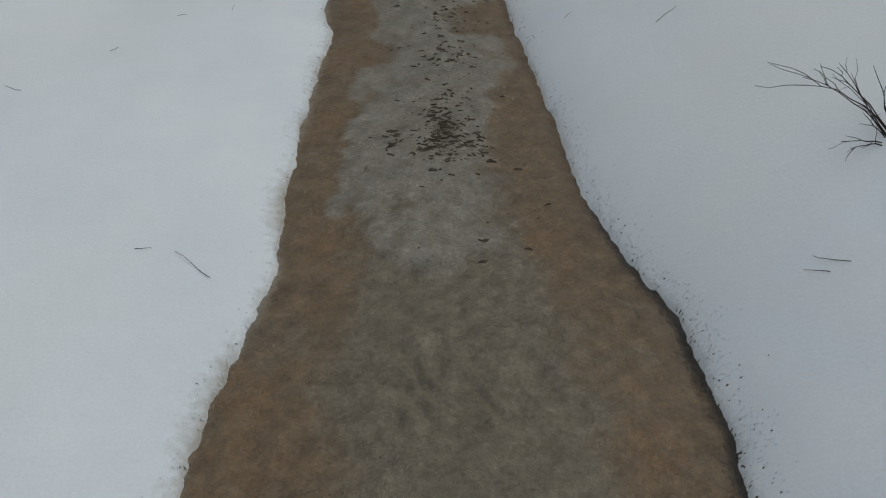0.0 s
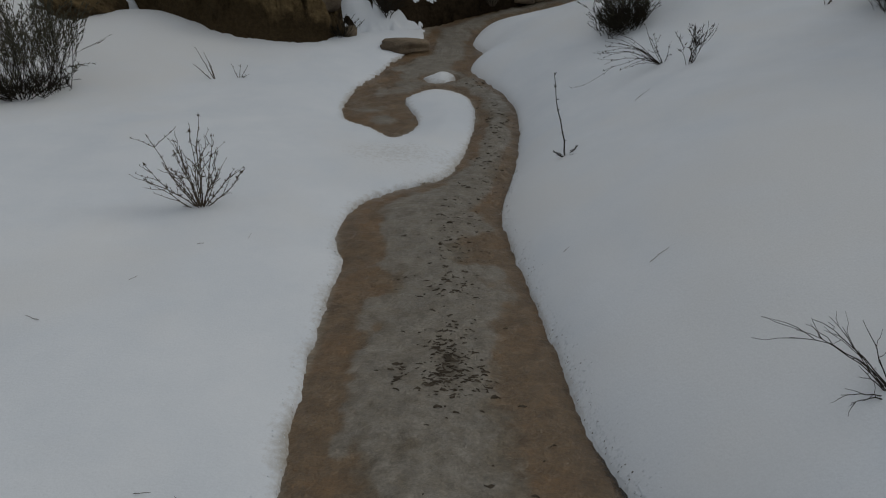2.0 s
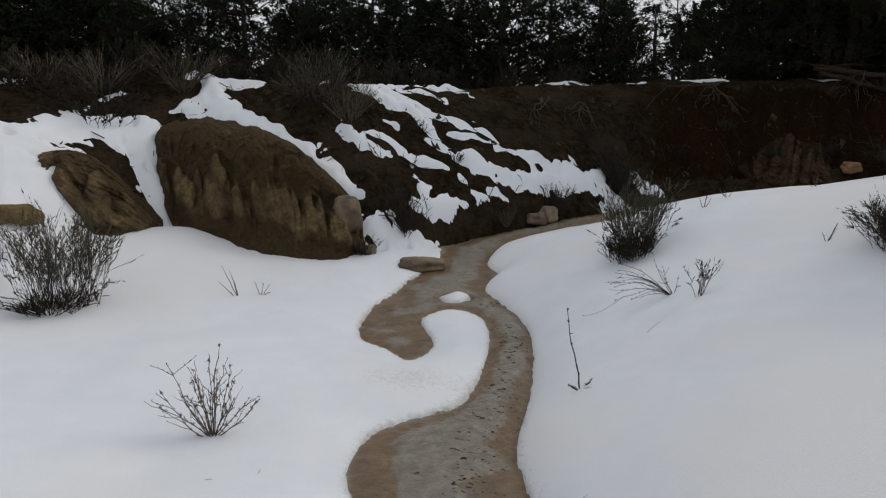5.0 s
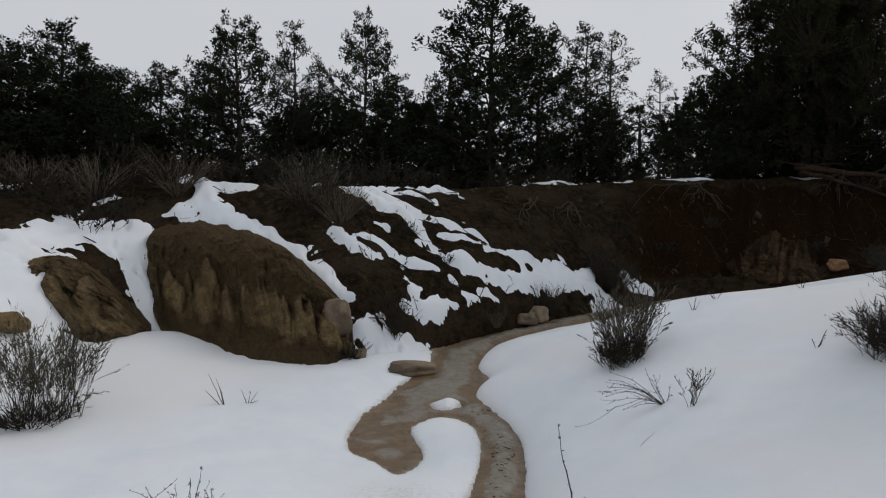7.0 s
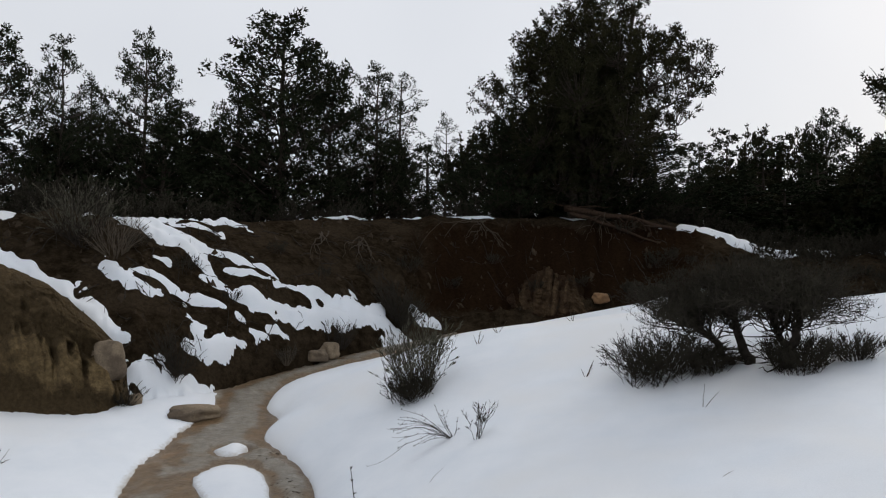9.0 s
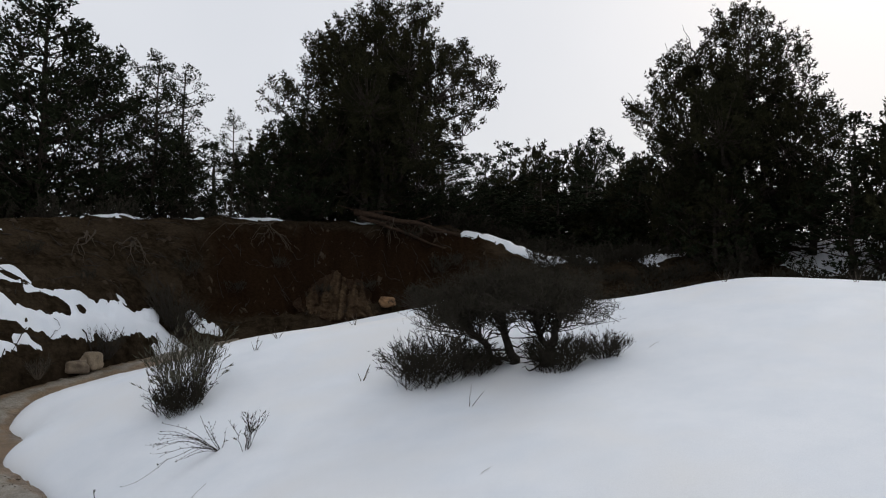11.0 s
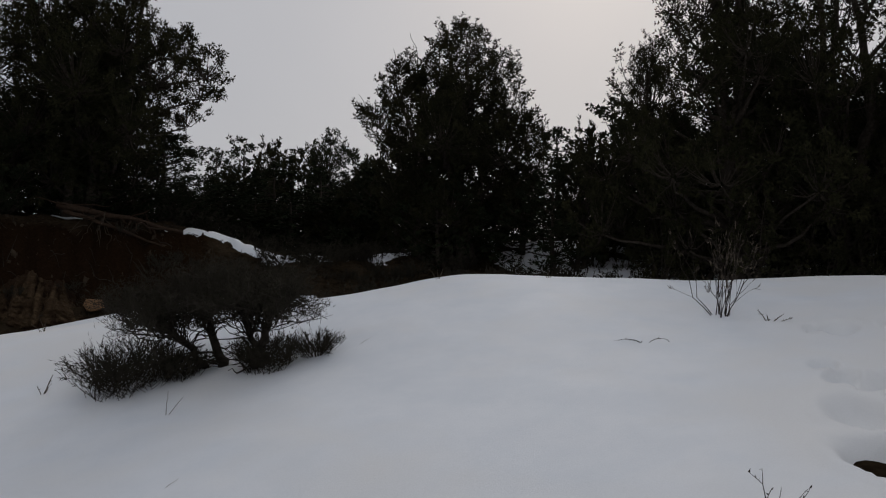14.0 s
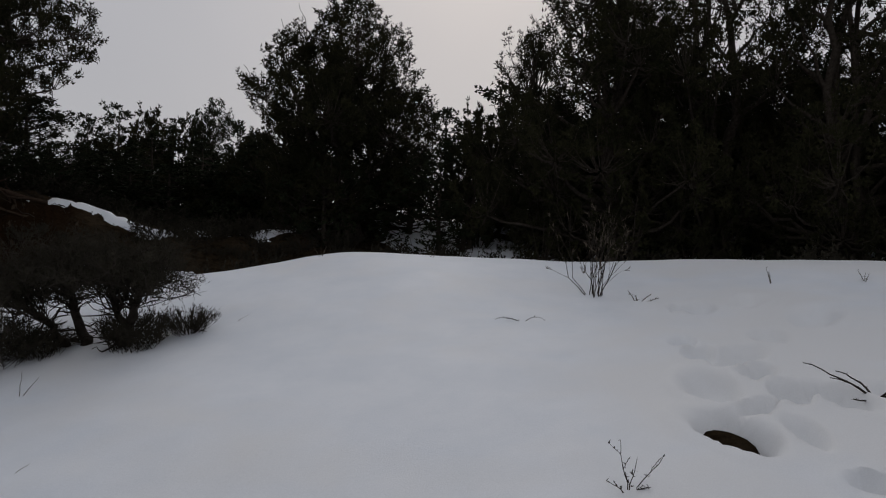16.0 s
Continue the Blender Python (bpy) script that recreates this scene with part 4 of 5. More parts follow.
# The great juniper bulges over an undercut on one side; the round one is fuller on the other.
GREAT = [(-0.1, 0, 4.15, 0.55), (0.3, 0.1, 4.3, 0.45), (0.75, -0.1, 4.2, 0.42), (1.15, 0, 4.35, 0.36), (-0.6, 0.2, 3.8, 0.6), (-1.1, -0.2, 3.3, 0.6), (-1.55, 0.1, 2.9, 0.5), (-2.05, 0, 2.5, 0.38), (-1.9, 0.2, 1.6, 0.55), (1.5, 0.2, 3.6, 0.55),
         (2.05, 0, 3.7, 0.38), (2.4, -0.1, 3.2, 0.42), (2.35, 0.1, 2.6, 0.45), (2.0, 0, 2.0, 0.42), (0.4, -0.5, 3.5, 0.8), (0.4, 0.6, 3.2, 0.8), (-0.5, -0.6, 2.8, 0.8), (-0.4, 0.7, 2.5, 0.8), (1.2, -0.6, 2.7, 0.75), (1.2, 0.7, 2.6, 0.75),
         (0, 0, 2.2, 0.8), (-1.0, 0.4, 1.9, 0.7), (-0.9, -0.6, 1.6, 0.7), (0.9, 0, 1.7, 0.7), (-1.4, 0, 0.9, 0.6), (-0.5, -0.4, 0.8, 0.6), (0.3, 0.3, 0.9, 0.6), (1.0, -0.3, 0.9, 0.5), (0.2, -0.8, 1.5, 0.6), (0, -1.4, 2.4, 0.8), (0.3, 1.5, 2.4, 0.8),
         (-0.6, 1.4, 1.6, 0.7), (0.8, -1.4, 1.7, 0.7), (0.6, -1.2, 3.2, 0.6), (0.6, 1.2, 3.4, 0.6), (-0.7, -1.1, 3.3, 0.5)]
ROUND = [(-0.35, 0, 4.35, 0.45), (0.1, 0, 4.25, 0.45), (-0.9, 0.2, 3.95, 0.45), (-1.4, 0, 3.4, 0.5), (-1.75, 0.1, 2.9, 0.45), (0.6, 0.1, 3.75, 0.5), (0.95, -0.1, 3.1, 0.5), (1.2, 0.1, 2.4, 0.5), (-0.5, 0.5, 3.3, 0.75), (0, -0.6, 3.2, 0.75), (0.3, 0.7, 2.6, 0.75),
         (-0.9, -0.5, 2.5, 0.75), (-1.3, 0.4, 2.1, 0.65), (0, 0, 2.2, 0.9), (0.8, -0.4, 2.0, 0.7), (-0.5, 0, 1.4, 0.8), (0.6, 0.3, 1.3, 0.7), (-1.2, 0, 1.2, 0.6), (1.45, 0.2, 1.7, 0.4), (0, 1.2, 2.3, 0.7), (-0.3, -1.3, 2.3, 0.7), (1.1, 0, 0.9, 0.55), (-0.3, -0.6, 0.8, 0.6), (-0.2, 1.0, 3.3, 0.5)]
SIZES = {"pinyon": (4.5, 3.0), "sapling": (4.2, 1.6), "great": (4.85, 5.2), "round": (4.85, 3.9), "wood": (6.0, 5.4), "bushy": (3.2, 3.4)}
NEEDLE = (0.070, 0.0255)
KINDS = {"pinyon": [pine(1, 4.5, 3.0, 118, 6, 18, NEEDLE), pine(2, 4.5, 3.0, 108, 6, 18, NEEDLE, rough=0.25), pine(12, 4.5, 3.0, 126, 6, 18, NEEDLE), pine(31, 4.5, 3.2, 50, 4, 12, (0.11, 0.046))],
         "sapling": [pine(5, 4.2, 1.6, 40, 4, 18, (0.06, 0.016), 0.12, True), pine(6, 4.2, 1.9, 80, 5, 20, (0.06, 0.018), 0.06, True, 0.3)],
         "great": [juniper(3, GREAT, 28, 6, 12, (0.06, 0.0165))], "round": [juniper(14, ROUND, 34, 6, 12, (0.06, 0.0165), bare=10)],
         "wood": [juniper(41, lobes_in(41, 62, 6.0, 5.6, 0.06, 0.52), 17, 5, 13, (0.058, 0.0145), 4), juniper(43, lobes_in(43, 56, 6.0, 5.6, 0.06, 0.52), 17, 5, 13, (0.058, 0.0145), 3)],
         "bushy": [juniper(33, lobes_in(33, 16, 3.2, 3.4, 0.08, 0.6, 2.2), 10, 4, 10, (0.10, 0.034), 3)]}
WORDS = {"pinyon": ("pinyon_pine", "dark green pinyon pine standing on the wooded rise"), "sapling": ("young_pine", "slender young pine with thin airy branches"),
         "great": ("juniper", "great spreading juniper on the brink of the cut bank"), "round": ("juniper", "round-headed dark juniper beyond the snow field"),
         "wood": ("juniper", "tall dark juniper with open crown in the wood"), "bushy": ("juniper", "low bushy dark juniper with rounded crown")}


def plant(kind, which, bearing, r, top, wide_degrees, turn=0.0, sink=0.05, label=""):
    """Sets a tree at that bearing and distance, so high that its top shows at that angle of height, and so wide."""
    x, y = polar(bearing, r)
    z = height(x, y) - sink
    wide_degrees *= 1.2 if kind == "pinyon" else 1.0
    high = (2.07 + r * math.tan(radians(top)) - z) / SIZES[kind][0]
    across = 2 * r * math.tan(radians(wide_degrees / 2)) / SIZES[kind][1]
    name, words = WORDS[kind]
    t = thing(name, label or words, "tree", (x, y, z), "trees of the wood")
    t.rotation_euler, t.scale = (0, 0, radians(turn)), (across, across, high)
    for me in KINDS[kind][which]:
        part(me.name.split(".")[0], me, t)
    return t


# Trees on the rise beyond the brook: kind, form, bearing, distance, angle of the top, width in degrees.
TREES = [("pinyon", 2, -28.8, 15.5, 14.2, 7), ("pinyon", 1, -31.8, 15.2, 12.9, 7.5), ("pinyon", 0, -26.9, 15.8, 12.0, 6.5), ("pinyon", 2, -35.5, 16.0, 13.6, 10), ("pinyon", 1, -33, 15.2, 11.5, 9), ("pinyon", 2, -27.2, 15.2, 11.0, 8), ("pinyon", 1, -25.2, 17, 11.8, 6), ("pinyon", 0, -22.6, 17.5, 12.4, 5), ("pinyon", 1, -19.6, 17.5, 12.2, 5),
         ("pinyon", 2, -17.0, 16.6, 15.7, 7), ("sapling", 1, -13.2, 16.2, 15.8, 4.5), ("sapling", 0, -11.3, 16.8, 13.6, 4), ("pinyon", 0, -12.2, 17.5, 11.2, 6), ("pinyon", 1, -7.7, 16.2, 16.6, 5.6),
         ("pinyon", 1, -5.3, 17.2, 12.2, 5.5), ("pinyon", 0, -8.6, 17.4, 9.5, 6), ("pinyon", 2, 2.0, 17.0, 18.6, 10.5), ("pinyon", 0, 5.6, 17.4, 15.8, 6.5), ("pinyon", 1, -1.2, 17.6, 13.6, 6),
         ("sapling", 1, 9.2, 17.2, 15.6, 5.2), ("sapling", 0, 11.3, 17.6, 15.1, 5.2), ("pinyon", 0, 10.6, 18.2, 9.5, 5), ("sapling", 0, 14.5, 17.0, 12.2, 3.2), ("pinyon", 1, 18.6, 16.6, 11.6, 6.5)]
for i, row in enumerate(TREES):
    plant(*row, turn=67 * i)
# The great juniper on the brink, and the round one in the wood.
plant("great", 0, 25.1, 16.6, 20.8, 17.8, -25.1)
plant("pinyon", 1, 30.5, 17.6, 10.5, 7, 40), plant("pinyon", 0, 22.0, 17.8, 12, 7, 140), plant("pinyon", 2, 20.3, 16.5, 13.0, 5.5, 10), plant("pinyon", 0, 27.6, 17.2, 10.0, 6.5, 250), plant("pinyon", 2, 24.6, 17.4, 9.5, 7, 170)
plant("round", 0, 52.6, 16.2, 18.9, 14.2, -52.6)
FAR_TREES = [("pinyon", 3, 33.6, 26, 8.6, 4), ("pinyon", 3, 35.4, 28, 9.4, 4.5), ("bushy", 0, 37.2, 27, 9.8, 6), ("pinyon", 3, 39.0, 29, 8.8, 5), ("bushy", 0, 40.4, 27, 9.6, 5.5), ("pinyon", 1, 42.0, 26, 10.3, 4.2),
             ("pinyon", 3, 43.8, 28, 8.9, 5), ("bushy", 0, 45.4, 25, 8.6, 6), ("bushy", 0, 34.6, 23, 7.4, 6), ("pinyon", 3, 37.8, 23, 7.6, 6), ("pinyon", 3, 47.3, 19.5, 9.2, 7), ("bushy", 0, 45.6, 20, 8.8, 7), ("bushy", 0, 49.0, 19, 8.4, 7), ("pinyon", 3, 41.4, 23, 7.4, 6)]
WOOD = [("pinyon", 2, 55.5, 20, 9.0, 7), ("sapling", 0, 58.6, 17.5, 11.4, 3), ("bushy", 0, 61.4, 15.5, 12.0, 7), ("wood", 1, 66.4, 15.0, 17.6, 10), ("wood", 0, 71.8, 14.0, 25.5, 22),
        ("wood", 1, 79.0, 14.4, 26.5, 20), ("wood", 0, 87.5, 14.0, 25.5, 20), ("wood", 1, 97, 14.2, 25.0, 20), ("pinyon", 0, 87.5, 17, 14, 10), ("pinyon", 1, 80.5, 17.5, 13.5, 10), ("pinyon", 0, 71, 18, 15, 9), ("pinyon", 2, 76, 17.5, 14, 10), ("pinyon", 1, 84, 17.5, 14, 10), ("pinyon", 2, 67, 17.2, 12, 8)]
for i, row in enumerate([(*r[:4], r[4] + 0.9, r[5]) for r in FAR_TREES] + WOOD):
    plant(*row, turn=53 * i + 20)
# Young growth under and between them.
rng = np.random.RandomState(77)
for i, bearing in enumerate(np.concatenate([np.arange(44, 100, 2.3), np.arange(-37, 30, 3.3), np.arange(30, 47, 1.9)])):
    right_wood = bearing > 40
    r = rng.uniform(19.5, 22) if 30 <= bearing < 47 else rng.uniform(14.5, 19) if right_wood else np.interp(bearing, SLOPE[:, 0], SLOPE[:, 2]) + rng.uniform(3.5, 6.5)
    top = rng.uniform(6, 7.6) if 30 <= bearing < 47 else rng.uniform(6.5, 9.8) if right_wood else rng.uniform(8.0, 11.2)
    plant(("pinyon", "pinyon", "bushy")[i % 3], (3, 3, 0)[i % 3], bearing + rng.uniform(-1, 1), r, top, rng.uniform(5.5, 8), rng.uniform(0, 360))
for i, bearing in enumerate(np.arange(60, 101, 3.4)):
    plant("pinyon", 3, bearing + rng.uniform(-1, 1), rng.uniform(17.5, 20), rng.uniform(10.5, 13.5), rng.uniform(7, 9), rng.uniform(0, 360))



def shrub(name, label, x, y, high, wide_, stems, twig, leaf, seed, upright=0.6, leafy=8, thick=0.006, bare=0.3, lean=(0, 0), foot=0.10, fat=1.0):
    """A shrub of many thin forked stems, with small leaves on its outer twigs."""
    rng = np.random.RandomState(seed)
    wood, leaves = Shape(), Shape()
    at, way, base = [], [], height(x, y)
    for k in range(stems):
        a = rng.uniform(0, 2 * np.pi)
        out = wide_ / 2 * rng.uniform(0.15, 1) ** 0.7
        top = np.array((math.cos(a) * out + lean[0], math.sin(a) * out + lean[1], high * rng.uniform(0.55, 1.0) * (1 - 0.35 * (out / (wide_ / 2)) ** 2 * (1 - upright))))
        a += rng.normal() * (0.3 if foot < 0.15 else 1.1)
        root = np.array((math.cos(a), math.sin(a), 0)) * wide_ * foot * math.sqrt(rng.uniform(0, 1)) - (0, 0, 0.04)
        if wide_ > 0.5:
            root[2] += height(x + root[0], y + root[1]) - base
            top[2] += 0.6 * (height(x + top[0], y + top[1]) - base)
        p = bend(root, top, 7, rng, 0.22, -0.18 + 0.5 * upright * rng.uniform())
        wood.tube(p[::2] if stems > 25 else p, thick * rng.uniform(0.6, 1.1), thick * 0.25, 3)
        for c in range(int(rng.randint(2, 5))):
            j = int(rng.randint(2, 6))
            d = (p[j] - p[j - 1]) / (np.linalg.norm(p[j] - p[j - 1]) + 1e-9)
            end = p[j] + (d + rng.normal(size=3) * 0.45 + (0, 0, 0.35)) * high * rng.uniform(0.12, 0.3)
            q = bend(p[j], end, 4, rng, 0.2)
            wood.tube(q[::3] if stems > 25 else q, thick * 0.4, thick * 0.15, 3)
            for e in range(leafy):
                t = rng.uniform(bare, 1) * 3
                i = min(2, int(t))
                at.append(q[i] + (q[i + 1] - q[i]) * (t - i)), way.append(end - p[j] + rng.normal(size=3) * high * 0.1)
        for e in range(leafy):
            t = rng.uniform(0.5 + bare * 0.4, 1) * 6
            i = min(5, int(t))
            at.append(p[i] + (p[i + 1] - p[i]) * (t - i)), way.append(p[i + 1] - p[i] + rng.normal(size=3) * high * 0.05)
    t = thing(name, label, "shrub", (x, y, height(x, y)))
    part("wood", wood.mesh("wood", twig, True), t)
    if leafy:
        leaves.leaves(np.array(at), np.array(way), min(0.05, 0.02 + high * 0.04), fat * min(0.0045, 0.002 + high * 0.004), rng)
        part("foliage", leaves.mesh("foliage", leaf), t)
    return t
# ---- shrubs round the brook ----
shrub("sagebrush", "grey sagebrush with upright twigs on the snowy bank", 1.64, 7.34, 0.64, 0.80, 90, DARKTWIG, SAGE, 22, 0.75, 9, 0.0045, 0.45, foot=0.18)
shrub("sagebrush", "low dark sagebrush skirt on the snowy bank", 1.58, 7.28, 0.24, 0.66, 150, DARKTWIG, DARKSAGE, 122, 0.5, 10, 0.003, 0.0, foot=0.28)
shrub("sagebrush", "bushy grey-brown sagebrush standing in snow", -3.75, 6.55, 0.82, 1.05, 120, DARKTWIG, SAGE, 23, 0.9, 12, 0.0035, foot=0.3)
shrub("sagebrush", "low dense dark sagebrush at a snow edge", -3.75, 6.35, 0.18, 1.0, 80, DARKTWIG, DARKSAGE, 123, 0.4, 16, 0.005)
shrub("rabbitbrush", "small dry upright shrub in the snow", 1.78, 5.72, 0.30, 0.26, 10, DARKTWIG, DARKSAGE, 24, 0.8, 7, 0.004, 0.2)
shrub("sagebrush", "dark sagebrush at the foot of the cut bank", 2.35, 11.75, 0.55, 1.0, 110, DARKTWIG, DARKSAGE, 25, 0.7, 8, 0.007)
shrub("sagebrush", "small sagebrush on the snowy slope", 1.3, 10.9, 0.36, 0.5, 45, DARKTWIG, DARKSAGE, 26, 0.8, 6, 0.005)
shrub("sagebrush", "low dry bush by the brook", 0.48, 10.25, 0.22, 0.35, 40, TWIG, DARKSAGE, 27, 0.8, 6, 0.004)
shrub("sagebrush", "dry brush at the foot of the clay bluff", -0.85, 9.4, 0.40, 0.7, 55, DARKTWIG, DARKSAGE, 28, 0.5, 5, 0.005)
shrub("sagebrush", "low brush under the clay bluff", -1.35, 8.85, 0.22, 0.6, 50, DARKTWIG, DARKSAGE, 29, 0.5, 5, 0.005)
shrub("dead_bush", "tangled dead bush on the slope", -2.2, 10.9, 0.75, 1.5, 70, DARKTWIG, SAGE, 30, 0.5, 9, 0.008)
shrub("dead_bush", "tangled dead bush above the bluff", -4.3, 11.0, 0.6, 1.4, 60, TWIG, DARKSAGE, 31, 0.4, 8, 0.008)
shrub("dead_bush", "grey leafless bush beside a snow streak", -1.75, 10.6, 0.55, 0.9, 45, TWIG, DARKSAGE, 34, 0.4, 3, 0.008)
for x, y, h, w_ in ((-5.3, 10.6, 0.6, 1.4), (-6.1, 10.3, 0.5, 1.2)):
    shrub("dead_bush", "tangle of dry branches at the snow edge", x, y, h, w_, 40, TWIG, DARKSAGE, int(-x * 10), 0.4, 2, 0.009)

# The old sagebrush: gnarled trunks under a flat dark crown.
def old_sagebrush():
    rng = np.random.RandomState(40)
    x0, y0 = 4.12, 5.32
    across, away = np.array((0.79, -0.62, 0)), np.array((0.62, 0.79, 0))
    t = thing("old_sagebrush", "old dark sagebrush with gnarled trunks and a spreading crown", "shrub", (x0, y0, height(x0, y0)))
    crown, twigs = Shape(), Shape()
    roots = [across * -0.10 + away * 0.1, across * 0.20 - away * 0.02, across * -0.12 + away * 0.09, across * 0.19]
    heads = [across * -0.30 + away * 0.2 + (0, 0, 0.52), across * 0.36 + away * 0.05 + (0, 0, 0.50), across * -0.68 + away * 0.1 + (0, 0, 0.42), across * 0.08 + away * 0.15 + (0, 0, 0.56)]
    trunks = []
    for k, (a, b) in enumerate(zip(roots, heads)):
        wood = Shape()
        p = bend(a - (0, 0, 0.08), b, 12, rng, 0.6, 0.1)
        wood.tube(p, (0.055, 0.055, 0.038, 0.040)[k], 0.022, 9)
        trunks.append(p)
        part("trunk", wood.mesh("trunk", DARKTWIG, True), t)
    at, way = [], []
    for k in range(330):
        u, v = (rng.uniform(-1.12, 0.74) if k < 150 else rng.uniform(-0.75, 0.5)), rng.normal() * 0.36
        h = 0.80 - 0.24 * abs(u + 0.15) ** 3 - 0.25 * v * v + rng.normal() * 0.06
        h *= rng.uniform(0.66, 1.03) if u > -0.35 else rng.uniform(0.42, 1.0)
        tip = across * u + away * v + (0, 0, max(h, 0.26 if u < -0.35 else 0.42))
        p = min(trunks, key=lambda q: np.linalg.norm(q[-1] - tip) + rng.uniform(0, 0.5))
        root = p[int(rng.randint(7, 12))]
        limb = bend(root, tip, 8, rng, 0.45, -0.25)
        twigs.tube(limb, rng.uniform(0.004, 0.010), 0.002, 4)
        for c in range(7):
            j = int(rng.randint(3, 8))
            end = limb[j] + rng.normal(size=3) * (0.10, 0.10, 0.06) + (0, 0, 0.08)
            q = bend(limb[max(2, j - 1)], end, 4, rng, 0.3)
            twigs.tube(q, 0.0028, 0.001, 3)
            for e in range(15):
                s = rng.uniform(0.1, 1)
                at.append(q[0] + (q[-1] - q[0]) * s + rng.normal(size=3) * 0.02), way.append(rng.normal(size=3) * 0.6 + (0, 0, 0.7))
    for k in range(60):
        p = trunks[int(rng.randint(4))]
        a = p[int(rng.randint(2, 10))]
        twigs.tube(bend(a, a + rng.normal(size=3) * (0.22, 0.22, 0.10) + (0, 0, -0.03), 7, rng, 0.5), 0.009, 0.002, 4)
    part("branchwork", twigs.mesh("branchwork", DARKTWIG, True), t)
    crown.leaves(np.array(at), np.array(way), 0.05, 0.0026, rng)
    part("foliage", crown.mesh("foliage", DARKSAGE), t)


old_sagebrush()
shrub("sagebrush", "low dense dark sagebrush beneath the old one", 3.46, 5.80, 0.34, 1.15, 300, DARKTWIG, DARKSAGE, 41, 0.4, 8, 0.003, 0.0, foot=0.28)
shrub("sagebrush", "low dense dark sagebrush beneath the old one", 3.80, 5.58, 0.2, 0.6, 150, DARKTWIG, DARKSAGE, 42, 0.5, 7, 0.0026, 0.0, foot=0.28)
shrub("sagebrush", "low dense dark sagebrush beneath the old one", 4.28, 5.06, 0.28, 0.72, 220, DARKTWIG, DARKSAGE, 43, 0.5, 7, 0.0026, 0.0, foot=0.28)
shrub("sagebrush", "small dark sagebrush at the snow edge", 4.68, 4.92, 0.20, 0.55, 130, DARKTWIG, DARKSAGE, 44, 0.6, 5, 0.0026, 0.0)
shrub("seedhead_shrub", "dry bare shrub with pale seed heads", 7.47, 2.45, 0.86, 0.95, 18, DARKTWIG, TWIG, 45, 0.7, 5, 0.006, 0.75)

# Brush along the brink, in the dip and on the forest floor.
rng = np.random.RandomState(9)
stock = [shrub("sagebrush", "dark sagebrush on the brink of the rise", *polar(b, r), h, w_, 24, DARKTWIG, m, 60 + i, 0.5, 8, 0.006, 0.0, foot=0.25, fat=3.6)
         for i, (b, r, h, w_, m) in enumerate(((-14, 12.3, 0.55, 0.95, DARKSAGE), (-11, 12.1, 0.6, 1.15, DARKSAGE), (36.5, 11.6, 0.5, 0.95, DARKSAGE)))]


def copy_brush(bearing, r, size, label):
    x, y = polar(bearing, r)
    c = copy_thing(stock[int(rng.randint(3))], pose(x, y, height(x, y) - 0.03, 0, 0, rng.uniform(0, 360)))
    c.scale = (size * rng.uniform(0.9, 1.3), size * rng.uniform(0.9, 1.3), size * rng.uniform(0.8, 1.1))
    tagged(c, label)


for b in np.arange(-36, 34, 1.7):
    copy_brush(b + rng.uniform(-0.8, 0.8), np.interp(b, SLOPE[:, 0], SLOPE[:, 2]) + rng.uniform(0.3, 2.4), rng.uniform(0.6, 1.25), "dark sagebrush on the brink of the rise")
for b in np.arange(34, 50, 0.75):
    copy_brush(b, rng.uniform(11.0, 13.6), rng.uniform(0.6, 1.15), "dark sagebrush in the dip behind the snow field")
for b in np.arange(29, 46, 0.8):
    foot, top, _ = slope_at(b)
    copy_brush(b, foot + (top - foot) * rng.uniform(0.1, 0.5), rng.uniform(0.5, 0.9) if b < 31 else rng.uniform(0.3, 0.5), "dark sagebrush on the spur beyond the bank")
    copy_brush(b, rng.uniform(17.6, 19.2), rng.uniform(0.6, 1.0), "dark sagebrush behind the spur")
for b in np.arange(37, 53, 0.55):
    copy_brush(b, rng.uniform(14.0, 17.2), rng.uniform(0.5, 0.95), "dark brush on the slope beyond the dip")
for b in np.arange(-37, -22, 1.1):
    copy_brush(b, rng.uniform(10.9, 12.2), rng.uniform(0.5, 0.95), "dark tangled brush above the clay bluffs")
for b in np.arange(50, 96, 2.1):
    copy_brush(b, rng.uniform(11.6, 14.5), rng.uniform(0.6, 1.1), "dark brush under the trees of the wood")
for b in np.arange(-8, 32, 3.3):
    foot, top, _ = slope_at(b)
    copy_brush(b, foot + (top - foot) * rng.uniform(0.25, 0.75), rng.uniform(0.35, 0.6), "dark scrubby bush rooted in the slope")
